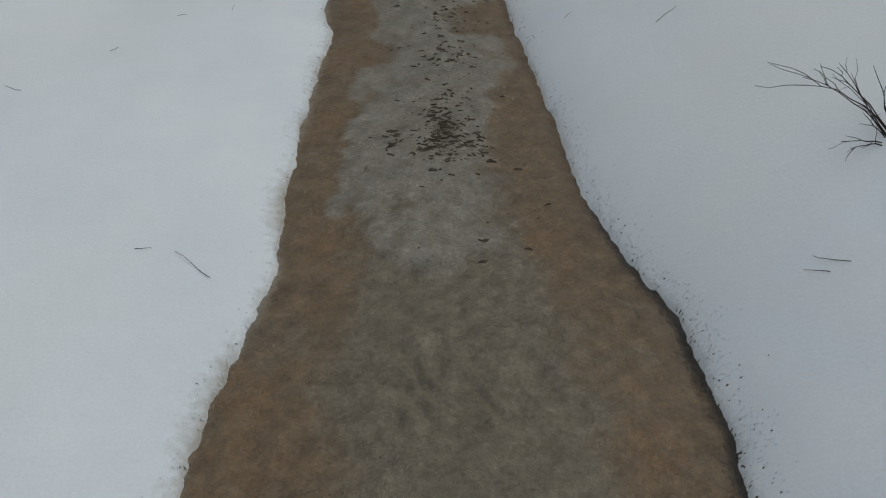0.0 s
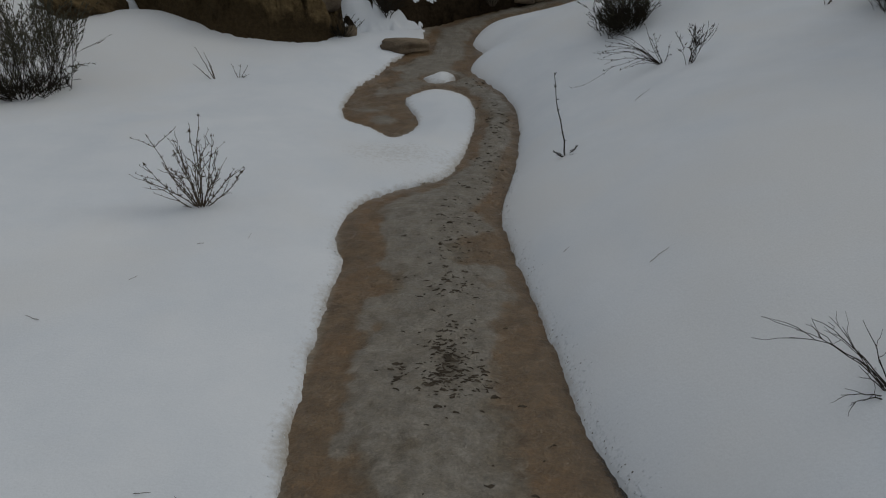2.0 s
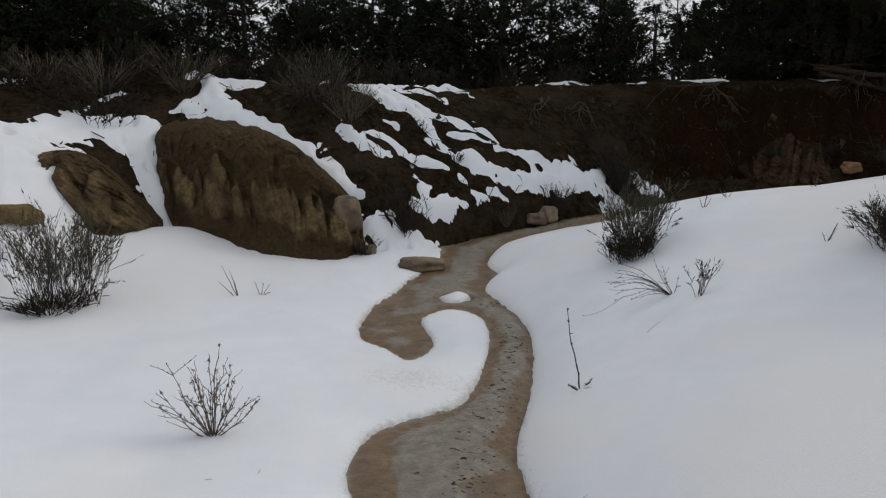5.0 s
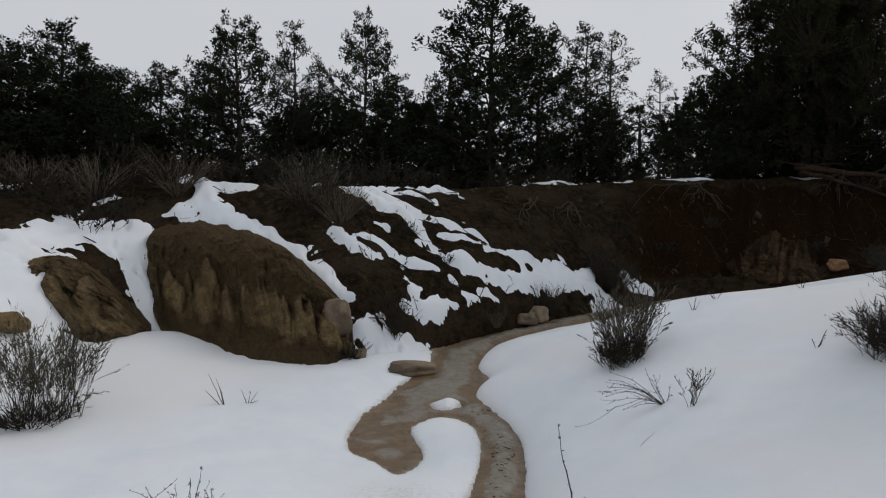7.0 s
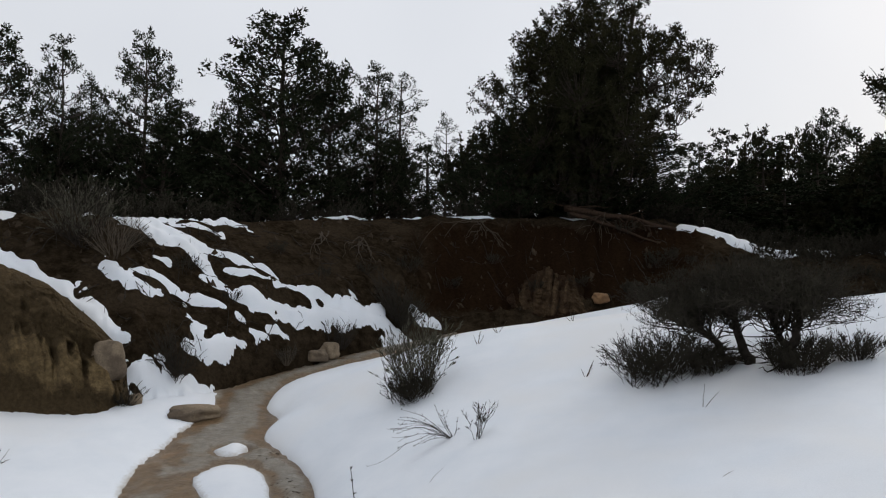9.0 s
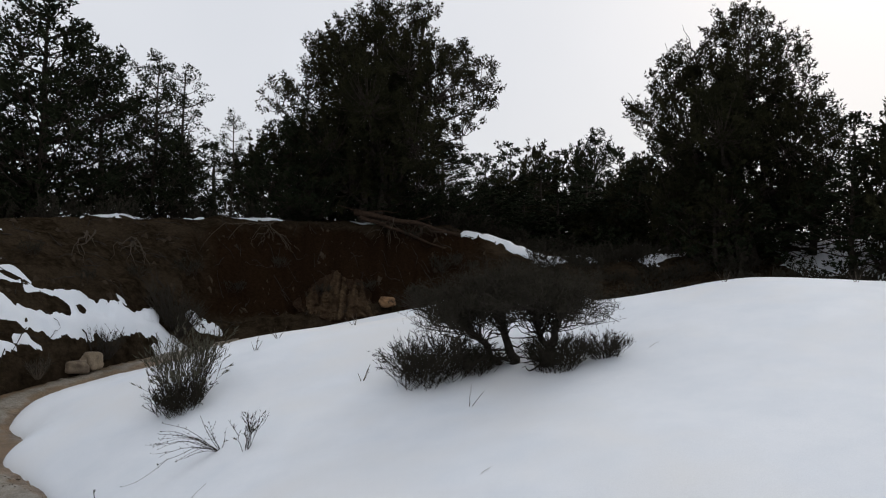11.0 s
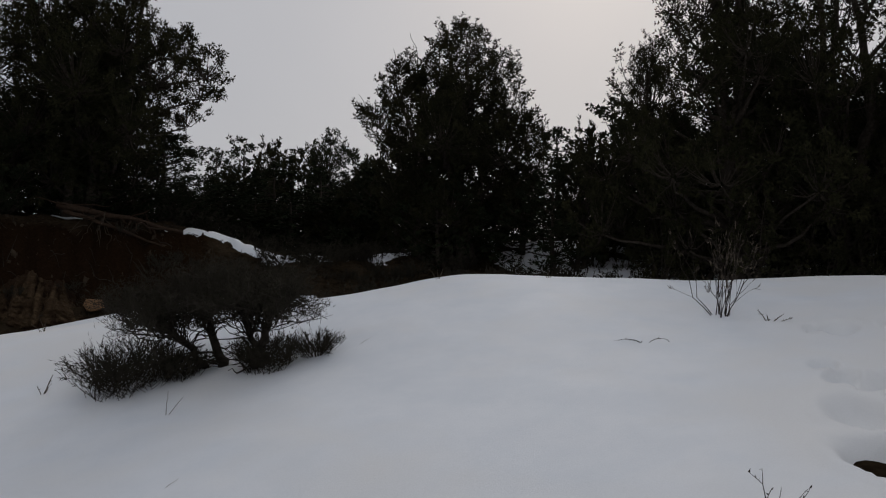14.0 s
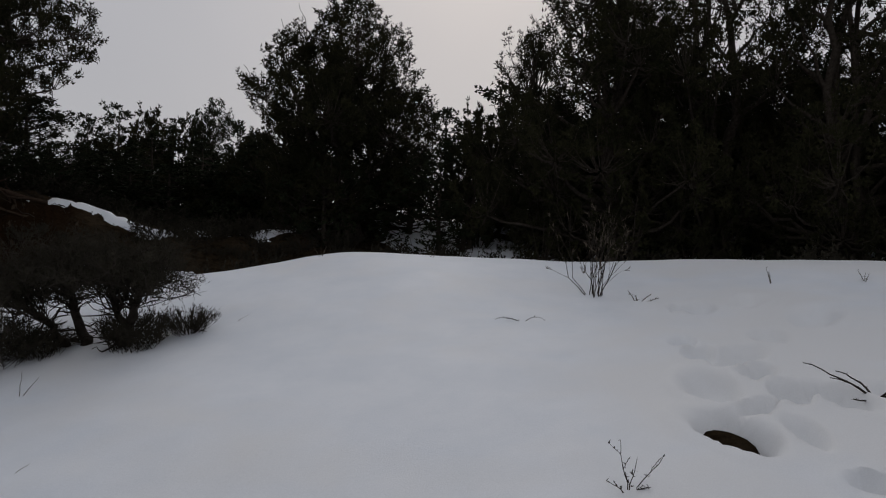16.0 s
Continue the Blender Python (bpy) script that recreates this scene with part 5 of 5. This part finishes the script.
# ---- stones ----
def stone(name, label, x, y, size, seed, sink=0.3, turn=0.0, mat=None, rise=0.0):
    """A weathered stone, its size along, across and up."""
    bm = bmesh.new()
    bmesh.ops.create_icosphere(bm, subdivisions=4, radius=0.5)
    noise.seed_set(seed)
    for v in bm.verts:
        p = v.co.normalized()
        d = 1 + 0.34 * noise.noise(p * 1.4 + Vector((seed, 0, 0))) + 0.10 * noise.noise(p * 3.7) + 0.03 * noise.noise(p * 11)
        q = p * 0.5 * d / (p.x ** 4 + p.y ** 4 + p.z ** 4) ** 0.14
        for axis in range(3):
            q[axis] = max(-0.49, min(0.49, q[axis]))
        v.co = Vector((q.x * size[0], q.y * size[1], q.z * size[2])) * 1.15
    me = bpy.data.meshes.new(name)
    bm.to_mesh(me)
    bm.free()
    me.materials.append(mat or STONE)
    me.shade_smooth()
    ob = new(name, me)
    ob.location = (x, y, height(x, y) + size[2] * (0.5 - sink) + rise)
    ob.rotation_euler = (0, 0, radians(turn))
    return tagged(ob, label, "rock")


stone("rock_slab", "flat tan sandstone slab beside the ice", -0.60, 8.72, (0.50, 0.36, 0.15), 4, 0.5, 15)
stone("boulder", "pale tan boulder set in the bluff's end", -1.52, 8.96, (0.30, 0.36, 0.42), 6, 0.1, 20, rise=0.22)
stone("rock", "rounded tan stone at the brook", 0.93, 10.60, (0.25, 0.20, 0.15), 7, 0.4, 0)
stone("rock", "rounded tan stone at the brook", 1.10, 10.74, (0.24, 0.22, 0.21), 8, 0.35, 50)
stone("rock", "orange stone at the foot of the cut bank", 6.15, 12.35, (0.26, 0.22, 0.18), 9, 0.2, 10, ORANGE)
stone("rock", "brown clay lump showing through snow", -4.78, 7.45, (0.5, 0.35, 0.20), 10, 0.3, 0, CLAY)
stone("rock", "small pale stone under the bluff", -1.22, 8.9, (0.12, 0.1, 0.12), 11, 0.2, 0)

# Clods and stones over the bare slopes, past counting.
rng = np.random.RandomState(5)
clods = Shape()
for k in range(520):
    b = rng.uniform(-34, 38)
    foot, top, _ = slope_at(b)
    w = rng.uniform(0.05, 1.02)
    x, y = polar(b, foot + (top - foot) * w)
    s = 0.018 + 0.05 * rng.uniform() ** 3
    v = np.array(((1, 0, 0), (-1, 0, 0), (0, 1, 0), (0, -1, 0), (0, 0, 1), (0, 0, -1))) * s * rng.uniform(0.5, 1.3, (6, 1)) + rng.normal(size=(6, 3)) * s * 0.25
    clods.add(v + (x, y, 0), [[4, 0, 2], [4, 2, 1], [4, 1, 3], [4, 3, 0], [5, 2, 0], [5, 1, 2], [5, 3, 1], [5, 0, 3]])
v = np.concatenate(clods.verts)
z = ground_at(v[:, 0], v[:, 1])
v[:, 2] += z
clods.verts = [v]
tagged(new("slope_stones", clods.mesh("slope_stones", CLOD)), "scattered clods and small stones on bare soil", "stones", kind="stuff")

# ---- dead wood on the slopes ----
rng = np.random.RandomState(15)
litter = Shape()
for k in range(420):
    b = rng.uniform(-35, 38)
    foot, top, _ = slope_at(b)
    x, y = polar(b, foot + (top - foot) * rng.uniform(0.08, 1.02))
    a, s = rng.uniform(0, 2 * np.pi), rng.uniform(0.12, 0.5)
    p = bend((x, y, 0), (x + math.cos(a) * s, y + math.sin(a) * s, 0), 6, rng, 0.12)
    p[:, 2] = ground_at(p[:, 0], p[:, 1]) + 0.012 + np.abs(rng.normal(size=6)) * 0.02
    litter.tube(p, rng.uniform(0.004, 0.010), 0.002, 4)
tagged(new("twig_litter", litter.mesh("twig_litter", DARKTWIG, True)), "dry twigs and sticks strewn over the slope", "twigs", kind="stuff")


def on_bank(bearing, w):
    foot, top, _ = slope_at(bearing)
    x, y = polar(bearing, foot + (top - foot) * w)
    return np.array((x, y, float(ground_at(x, y))))


def roots(name, label, bearing, w, spread, count, seed):
    """Bare roots hanging down the face of the bank."""
    rng = np.random.RandomState(seed)
    a = on_bank(bearing, w)
    t = thing(name, label, "roots", a)
    for k in range(count):
        s = Shape()
        b = on_bank(bearing + rng.normal() * spread, w - rng.uniform(0.1, 0.28)) + (0, -0.04, 0.02)
        p = bend(a + rng.normal(size=3) * 0.08, b, 9, rng, 0.35, -0.2)
        s.tube(p, rng.uniform(0.008, 0.016), 0.003, 5)
        me = s.mesh("root", DEADWOOD, True)
        me.transform(Matrix.Translation(-Vector(a)))
        part("root", me, t)


roots("exposed_roots", "bare roots hanging from the red cut bank", 8.0, 0.72, 0.8, 10, 1)
roots("exposed_roots", "bare roots under the brink of the bank", 17.5, 0.92, 2.0, 14, 2)
roots("exposed_roots", "bare roots under the brink of the bank", 26.5, 0.95, 2.2, 14, 3)
roots("exposed_roots", "thin bare root on the red bank", 5.0, 0.75, 0.6, 4, 4)


def fallen_log():
    rng = np.random.RandomState(7)
    a, b = on_bank(23.8, 1.0) + (0, 0, 0.26), on_bank(32.0, 0.74) + (0, 0, 0.12)
    t = thing("fallen_log", "weathered fallen log with broken branches on the brink", "log", a)
    s = Shape()
    s.tube(bend(a, b, 14, rng, 0.08), 0.075, 0.03, 9)
    s.tube(bend(a + (0.1, -0.1, -0.12), b + (-0.5, -0.2, -0.3), 12, rng, 0.1), 0.05, 0.015, 7)
    me = s.mesh("stem", LOGWOOD, True)
    me.transform(Matrix.Translation(-Vector(a)))
    part("stem", me, t)
    for k in range(16):
        p = a + (b - a) * rng.uniform(0.05, 0.9)
        s = Shape()
        s.tube(bend(p, p + rng.normal(size=3) * (0.45, 0.3, 0.22) + (0.1, -0.15, -0.1), 7, rng, 0.3), 0.022, 0.006, 5)
        me = s.mesh("branch_stub", LOGWOOD, True)
        me.transform(Matrix.Translation(-Vector(a)))
        part("branch_stub", me, t)


fallen_log()


# ---- stalks and twigs in the snow ----
def stalk(name, label, x, y, lines, mat, thick=0.004, buds=0, seed=0, forks=0):
    """Stems from one root; each line gives the way to its tip and its bow."""
    rng = np.random.RandomState(seed)
    t = thing(name, label, "plant", (x, y, height(x, y)))
    for dx, dy, dz, bow in lines:
        s = Shape()
        p = bend((0, 0, -0.03), (dx, dy, dz), 9, rng, 0.12, bow)
        s.tube(p, thick, thick * 0.35, 5)
        long = math.dist(p[0], p[-1])
        for k in range(forks):
            j = int(rng.randint(3, 8))
            ahead = (p[j] - p[j - 1]) / (np.linalg.norm(p[j] - p[j - 1]) + 1e-9)
            q = bend(p[j], p[j] + (ahead + rng.normal(size=3) * (0.5, 0.5, 0.35)) * long * rng.uniform(0.15, 0.35), 5, rng, 0.2)
            s.tube(q, thick * 0.5, thick * 0.25, 4)
            if buds:
                s.leaves(q[1:], rng.normal(size=(4, 3)) + (0, 0, 0.8), 0.016, 0.004, rng)
        if buds:
            q = p[rng.randint(2, 9, buds)] + rng.normal(size=(buds, 3)) * 0.003
            s.leaves(q, rng.normal(size=(buds, 3)) + (0, 0, 0.8), 0.018, 0.0036, rng)
        part("stalk", s.mesh("stalk", mat, True), t)
    return t


stalk("dry_shrub", "sparse dry shrub with budded stems in the snow", -1.54, 4.24,
      [(0.05, 0.02, 0.56, 0.1), (0.12, 0.0, 0.44, 0.1), (-0.03, 0.05, 0.46, 0.0), (-0.11, 0.0, 0.41, 0.05), (-0.28, 0.03, 0.43, 0.15), (-0.29, -0.05, 0.28, 0.2), (-0.32, 0.0, 0.17, -0.1), (-0.06, -0.08, 0.36, 0.0), (0.0, 0.1, 0.38, 0.1), (0.12, 0.05, 0.32, 0.1),
       (0.15, -0.05, 0.25, 0.1), (0.27, 0.0, 0.22, 0.25), (0.2, 0.08, 0.21, 0.2), (-0.16, 0.1, 0.3, 0.05), (-0.2, 0.12, 0.2, 0.1), (-0.1, -0.12, 0.22, 0.0), (0.03, -0.1, 0.28, 0.0)], TWIG, 0.0042, 46, 31, 4)
stalk("dry_stalk", "single tall dry budded stalk leaning in the snow", 0.74, 4.70, [(-0.10, 0.0, 0.52, 0.05), (0.07, 0.02, 0.05, 0), (-0.08, -0.04, 0.03, 0), (0.05, -0.06, 0.02, 0)], DARKTWIG, 0.006, 40, 1)
rng = np.random.RandomState(3)
stalk("bent_grass", "spray of dry bent stems lying over the snow", 1.66, 5.98, [(-0.48 + 0.02 * rng.normal(), -0.04 + 0.06 * rng.normal(), 0.24 - 0.035 * k, -0.3 - 0.03 * k) for k in range(9)] + [(-0.36, -0.1, -0.04, -0.55), (-0.3, -0.12, -0.02, -0.5), (-0.1, -0.02, 0.22, 0.1), (-0.16, 0, 0.26, 0.1), (-0.12, 0.03, 0.19, 0.1), (0.04, 0.02, 0.14, 0.1)],
      DARKTWIG, 0.0028, 12, 2, 1)
stalk("dry_twig", "thin bent twigs poking from the snow", -2.33, 7.22, [(-0.16, 0, 0.30, 0.05), (-0.10, 0.04, 0.25, -0.1), (-0.05, 0, 0.16, 0), (-0.2, 0.0, 0.14, 0.1)], TWIG, 0.005, 8, 3)
stalk("dry_twig", "small crossed dry twigs in the snow", -2.12, 7.30, [(-0.06, 0, 0.12, 0), (0.08, 0.02, 0.10, 0.2), (0.03, 0, 0.13, 0), (0.1, 0, 0.03, -0.2)], TWIG, 0.004, 4, 4)
stalk("dead_branch", "dark bare branches arching over the snow", 1.32, 1.84, [(-0.27, 0.14, 0.10, -0.6), (-0.24, 0.17, 0.11, -0.5), (-0.18, 0.2, 0.13, -0.5), (-0.13, 0.2, 0.14, 0.1), (-0.10, 0.17, 0.12, 0.1), (-0.05, 0.16, 0.15, 0.0), (-0.17, -0.02, 0.0, -0.2), (-0.16, -0.06, 0.0, -0.2), (-0.09, 0.06, 0.05, 0.0), (0.1, 0.15, 0.2, 0.0)], DARKTWIG, 0.0024, 0, 5, 3)
stalk("dead_branch", "twisted dry twig standing from the snow", 3.70, 0.90, [(0.04, 0.05, 0.20, 0.1), (0.10, -0.10, 0.10, -0.2), (-0.10, 0.06, 0.05, -0.2), (0.02, -0.03, 0.13, 0.2), (0.03, -0.09, 0.02, -0.4)], DARKTWIG, 0.0032, 6, 6, 2)
stalk("dead_branch", "bare branches lying on the snow", 5.25, 0.02, [(-0.12, 0.35, 0.16, -0.2), (-0.05, 0.22, 0.08, -0.3), (0.05, -0.25, 0.20, 0.1), (0.0, -0.3, 0.08, -0.2), (-0.15, 0.1, -0.01, 0.2), (0.1, 0.2, 0.1, -0.5)], DARKTWIG, 0.007, 8, 7)
stalk("dry_twig", "thin curved stems arched over the snow", 6.22, 2.62, [(0.12, -0.16, 0.01, -0.8), (-0.1, 0.22, 0.0, -0.6), (-0.06, 0.12, 0.02, -0.3)], DARKTWIG, 0.003, 6, 8)
stalk("seed_heads", "low dry seed heads above the snow", 7.42, 2.0, [(0.0, -0.12, 0.06, 0), (0.02, 0.1, 0.09, 0), (0, 0.02, 0.05, 0), (0.02, -0.18, 0.03, 0)], TWIG, 0.006, 22, 9)
stalk("dry_twig", "two thin grass stems in the snow", 3.27, 4.88, [(0.02, 0.0, 0.17, 0), (0.10, -0.06, 0.12, 0), (0.12, -0.06, 0.02, 0)], TWIG, 0.003, 0, 10)
for i, (x, y) in enumerate(((2.53, 8.14), (3.87, 8.5), (2.9, 8.5), (7.25, 5.75), (7.9, 4.6), (8.6, 1.0), (8.4, 2.9), (8.9, 0.2), (3.0, 6.3))):
    stalk("dry_twig", "little dry stems poking through the snow", x, y, [(rng.normal() * 0.06, rng.normal() * 0.05, rng.uniform(0.06, 0.16), 0) for k in range(4)], TWIG, 0.004, 4, 20 + i)
for i, (x, y, a, s) in enumerate(((1.07, 1.45, 2.4, 0.09), (1.02, 1.44, 2.5, 0.06), (-0.70, 1.66, 2.5, 0.16), (-1.54, 3.16, 1.2, 0.06), (-1.38, 3.66, 0.3, 0.04), (0.89, 3.0, 0.5, 0.10), (-1.74, 2.72, 2.7, 0.09),
                                  (0.57, 3.44, 0.4, 0.035), (-1.13, 3.78, 1.6, 0.06), (1.3, 5.3, 0.8, 0.18), (2.63, 3.72, 0.3, 0.09), (5.0, 4.7, 0.2, 0.15), (-0.95, 1.75, 0.2, 0.05))):
    rng2 = np.random.RandomState(50 + i)
    z = [height(x + math.cos(a) * s * k, y + math.sin(a) * s * k) for k in (0, 1)]
    t = thing("twig", "small dark twig lying on the snow", "twig", (x, y, z[0]), "twigs on the snow")
    sh = Shape()
    sh.tube(bend((0, 0, 0.004), (math.cos(a) * s, math.sin(a) * s, z[1] - z[0] + 0.006), 6, rng2, 0.12), 0.0013, 0.0007, 5)
    part("stick", sh.mesh("stick", TWIG, True), t)

# ---- crust on the ice and crumbs along its edge, past counting ----
rng = np.random.RandomState(8)
flakes = Shape()
# where the crust has broken: place, spread across, spread along, how many
for px, py, ax, ay, many in ((0.0, 2.62, 0.055, 0.16, 120), (0.03, 2.50, 0.09, 0.06, 40), (-0.20, 2.55, 0.03, 0.05, 12), (0.0, 3.0, 0.11, 0.2, 14), (-0.02, 3.35, 0.09, 0.10, 32), (0.0, 3.85, 0.09, 0.2, 36), (0.05, 4.4, 0.08, 0.25, 30),
                             (0.25, 5.2, 0.08, 0.3, 30), (0.38, 6.2, 0.07, 0.4, 34), (0.25, 7.2, 0.1, 0.5, 26), (-0.02, 2.0, 0.2, 0.2, 6), (0.05, 3.3, 0.2, 0.7, 12)):
    for k in range(int(1.5 * many)):
        x, y = px + rng.normal() * ax, py + rng.normal() * ay
        s, th = 0.004 + 0.017 * rng.uniform() ** 2.5, rng.normal() * 0.35
        u = np.linspace(-1, 1, 6)
        bow, fat = rng.uniform(-0.6, 0.6), rng.uniform(0.14, 0.45)
        lip = fat * np.sqrt(1.02 - u ** 2) * rng.uniform(0.2, 1.7, 6)
        edge = np.concatenate([np.stack([u, bow * u ** 2 + lip], -1), np.stack([u, bow * u ** 2 - lip * 0.6], -1)[::-1]]) * s
        c, sn = math.cos(th), math.sin(th)
        edge = edge @ np.array(((c, sn), (-sn, c)))
        n = len(edge)
        top = np.concatenate([edge + (x, y), np.concatenate([np.full(6, 0.0035), np.full(6, 0.0012)])[:, None] * rng.uniform(0.6, 1.4)], 1)
        foot = np.concatenate([edge * 1.08 + (x, y), np.full((n, 1), -0.003)], 1)
        flakes.add(np.concatenate([top, foot]), [list(range(n))[::-1], *[[i, n + i, n + (i + 1) % n, (i + 1) % n] for i in range(n)]])
v = np.concatenate(flakes.verts)
v[:, 2] += ice_fill(v[:, 0], v[:, 1])[0]
flakes.verts = [v]
tagged(new("silt_flakes", flakes.mesh("silt_flakes", GRIT)), "dark silt flakes and broken crust on the ice", "silt", kind="stuff")

crumbs, specks = Shape(), Shape()
for bank, sign, many in ((RIGHT, 1, 2600), (LEFT, -1, 500)):
    along = bank[(bank[:, 1] > 0.7) & (bank[:, 1] < 5.2)]
    for k in range(many):
        i = int(rng.randint(len(along) - 1))
        p = along[i] + (along[i + 1] - along[i]) * rng.uniform()
        off = abs(rng.normal()) * (0.03 if k % 8 == 0 else 0.035) - 0.012
        x, y = p[0] + sign * off, p[1] + rng.normal() * 0.01
        s = rng.uniform(0.001, 0.003) if k % 8 == 0 else rng.uniform(0.0015, 0.0042)
        v = np.array(((1, 0, 0), (-1, 0, 0), (0, 1, 0), (0, -1, 0), (0, 0, 1), (0, 0, -1))) * s * rng.uniform(0.6, 1.4, (6, 1)) + rng.normal(size=3) * 0.001
        f = [[4, 0, 2], [4, 2, 1], [4, 1, 3], [4, 3, 0], [5, 2, 0], [5, 1, 2], [5, 3, 1], [5, 0, 3]]
        (specks if k % 8 == 0 else crumbs).add(v + (x, y, 0), f)
for shape, name, mat, words in ((crumbs, "snow_crumbs", SNOW, "coarse icy snow crumbs along the brook's edge"), (specks, "silt_specks", GRIT, "dark specks of silt on the snow's edge")):
    v = np.concatenate(shape.verts)
    v[:, 2] += snow_fill(v[:, 0], v[:, 1])[0] + 0.002
    shape.verts = [v]
    tagged(new(name, shape.mesh(name, mat)), words, "crumbs", kind="stuff")
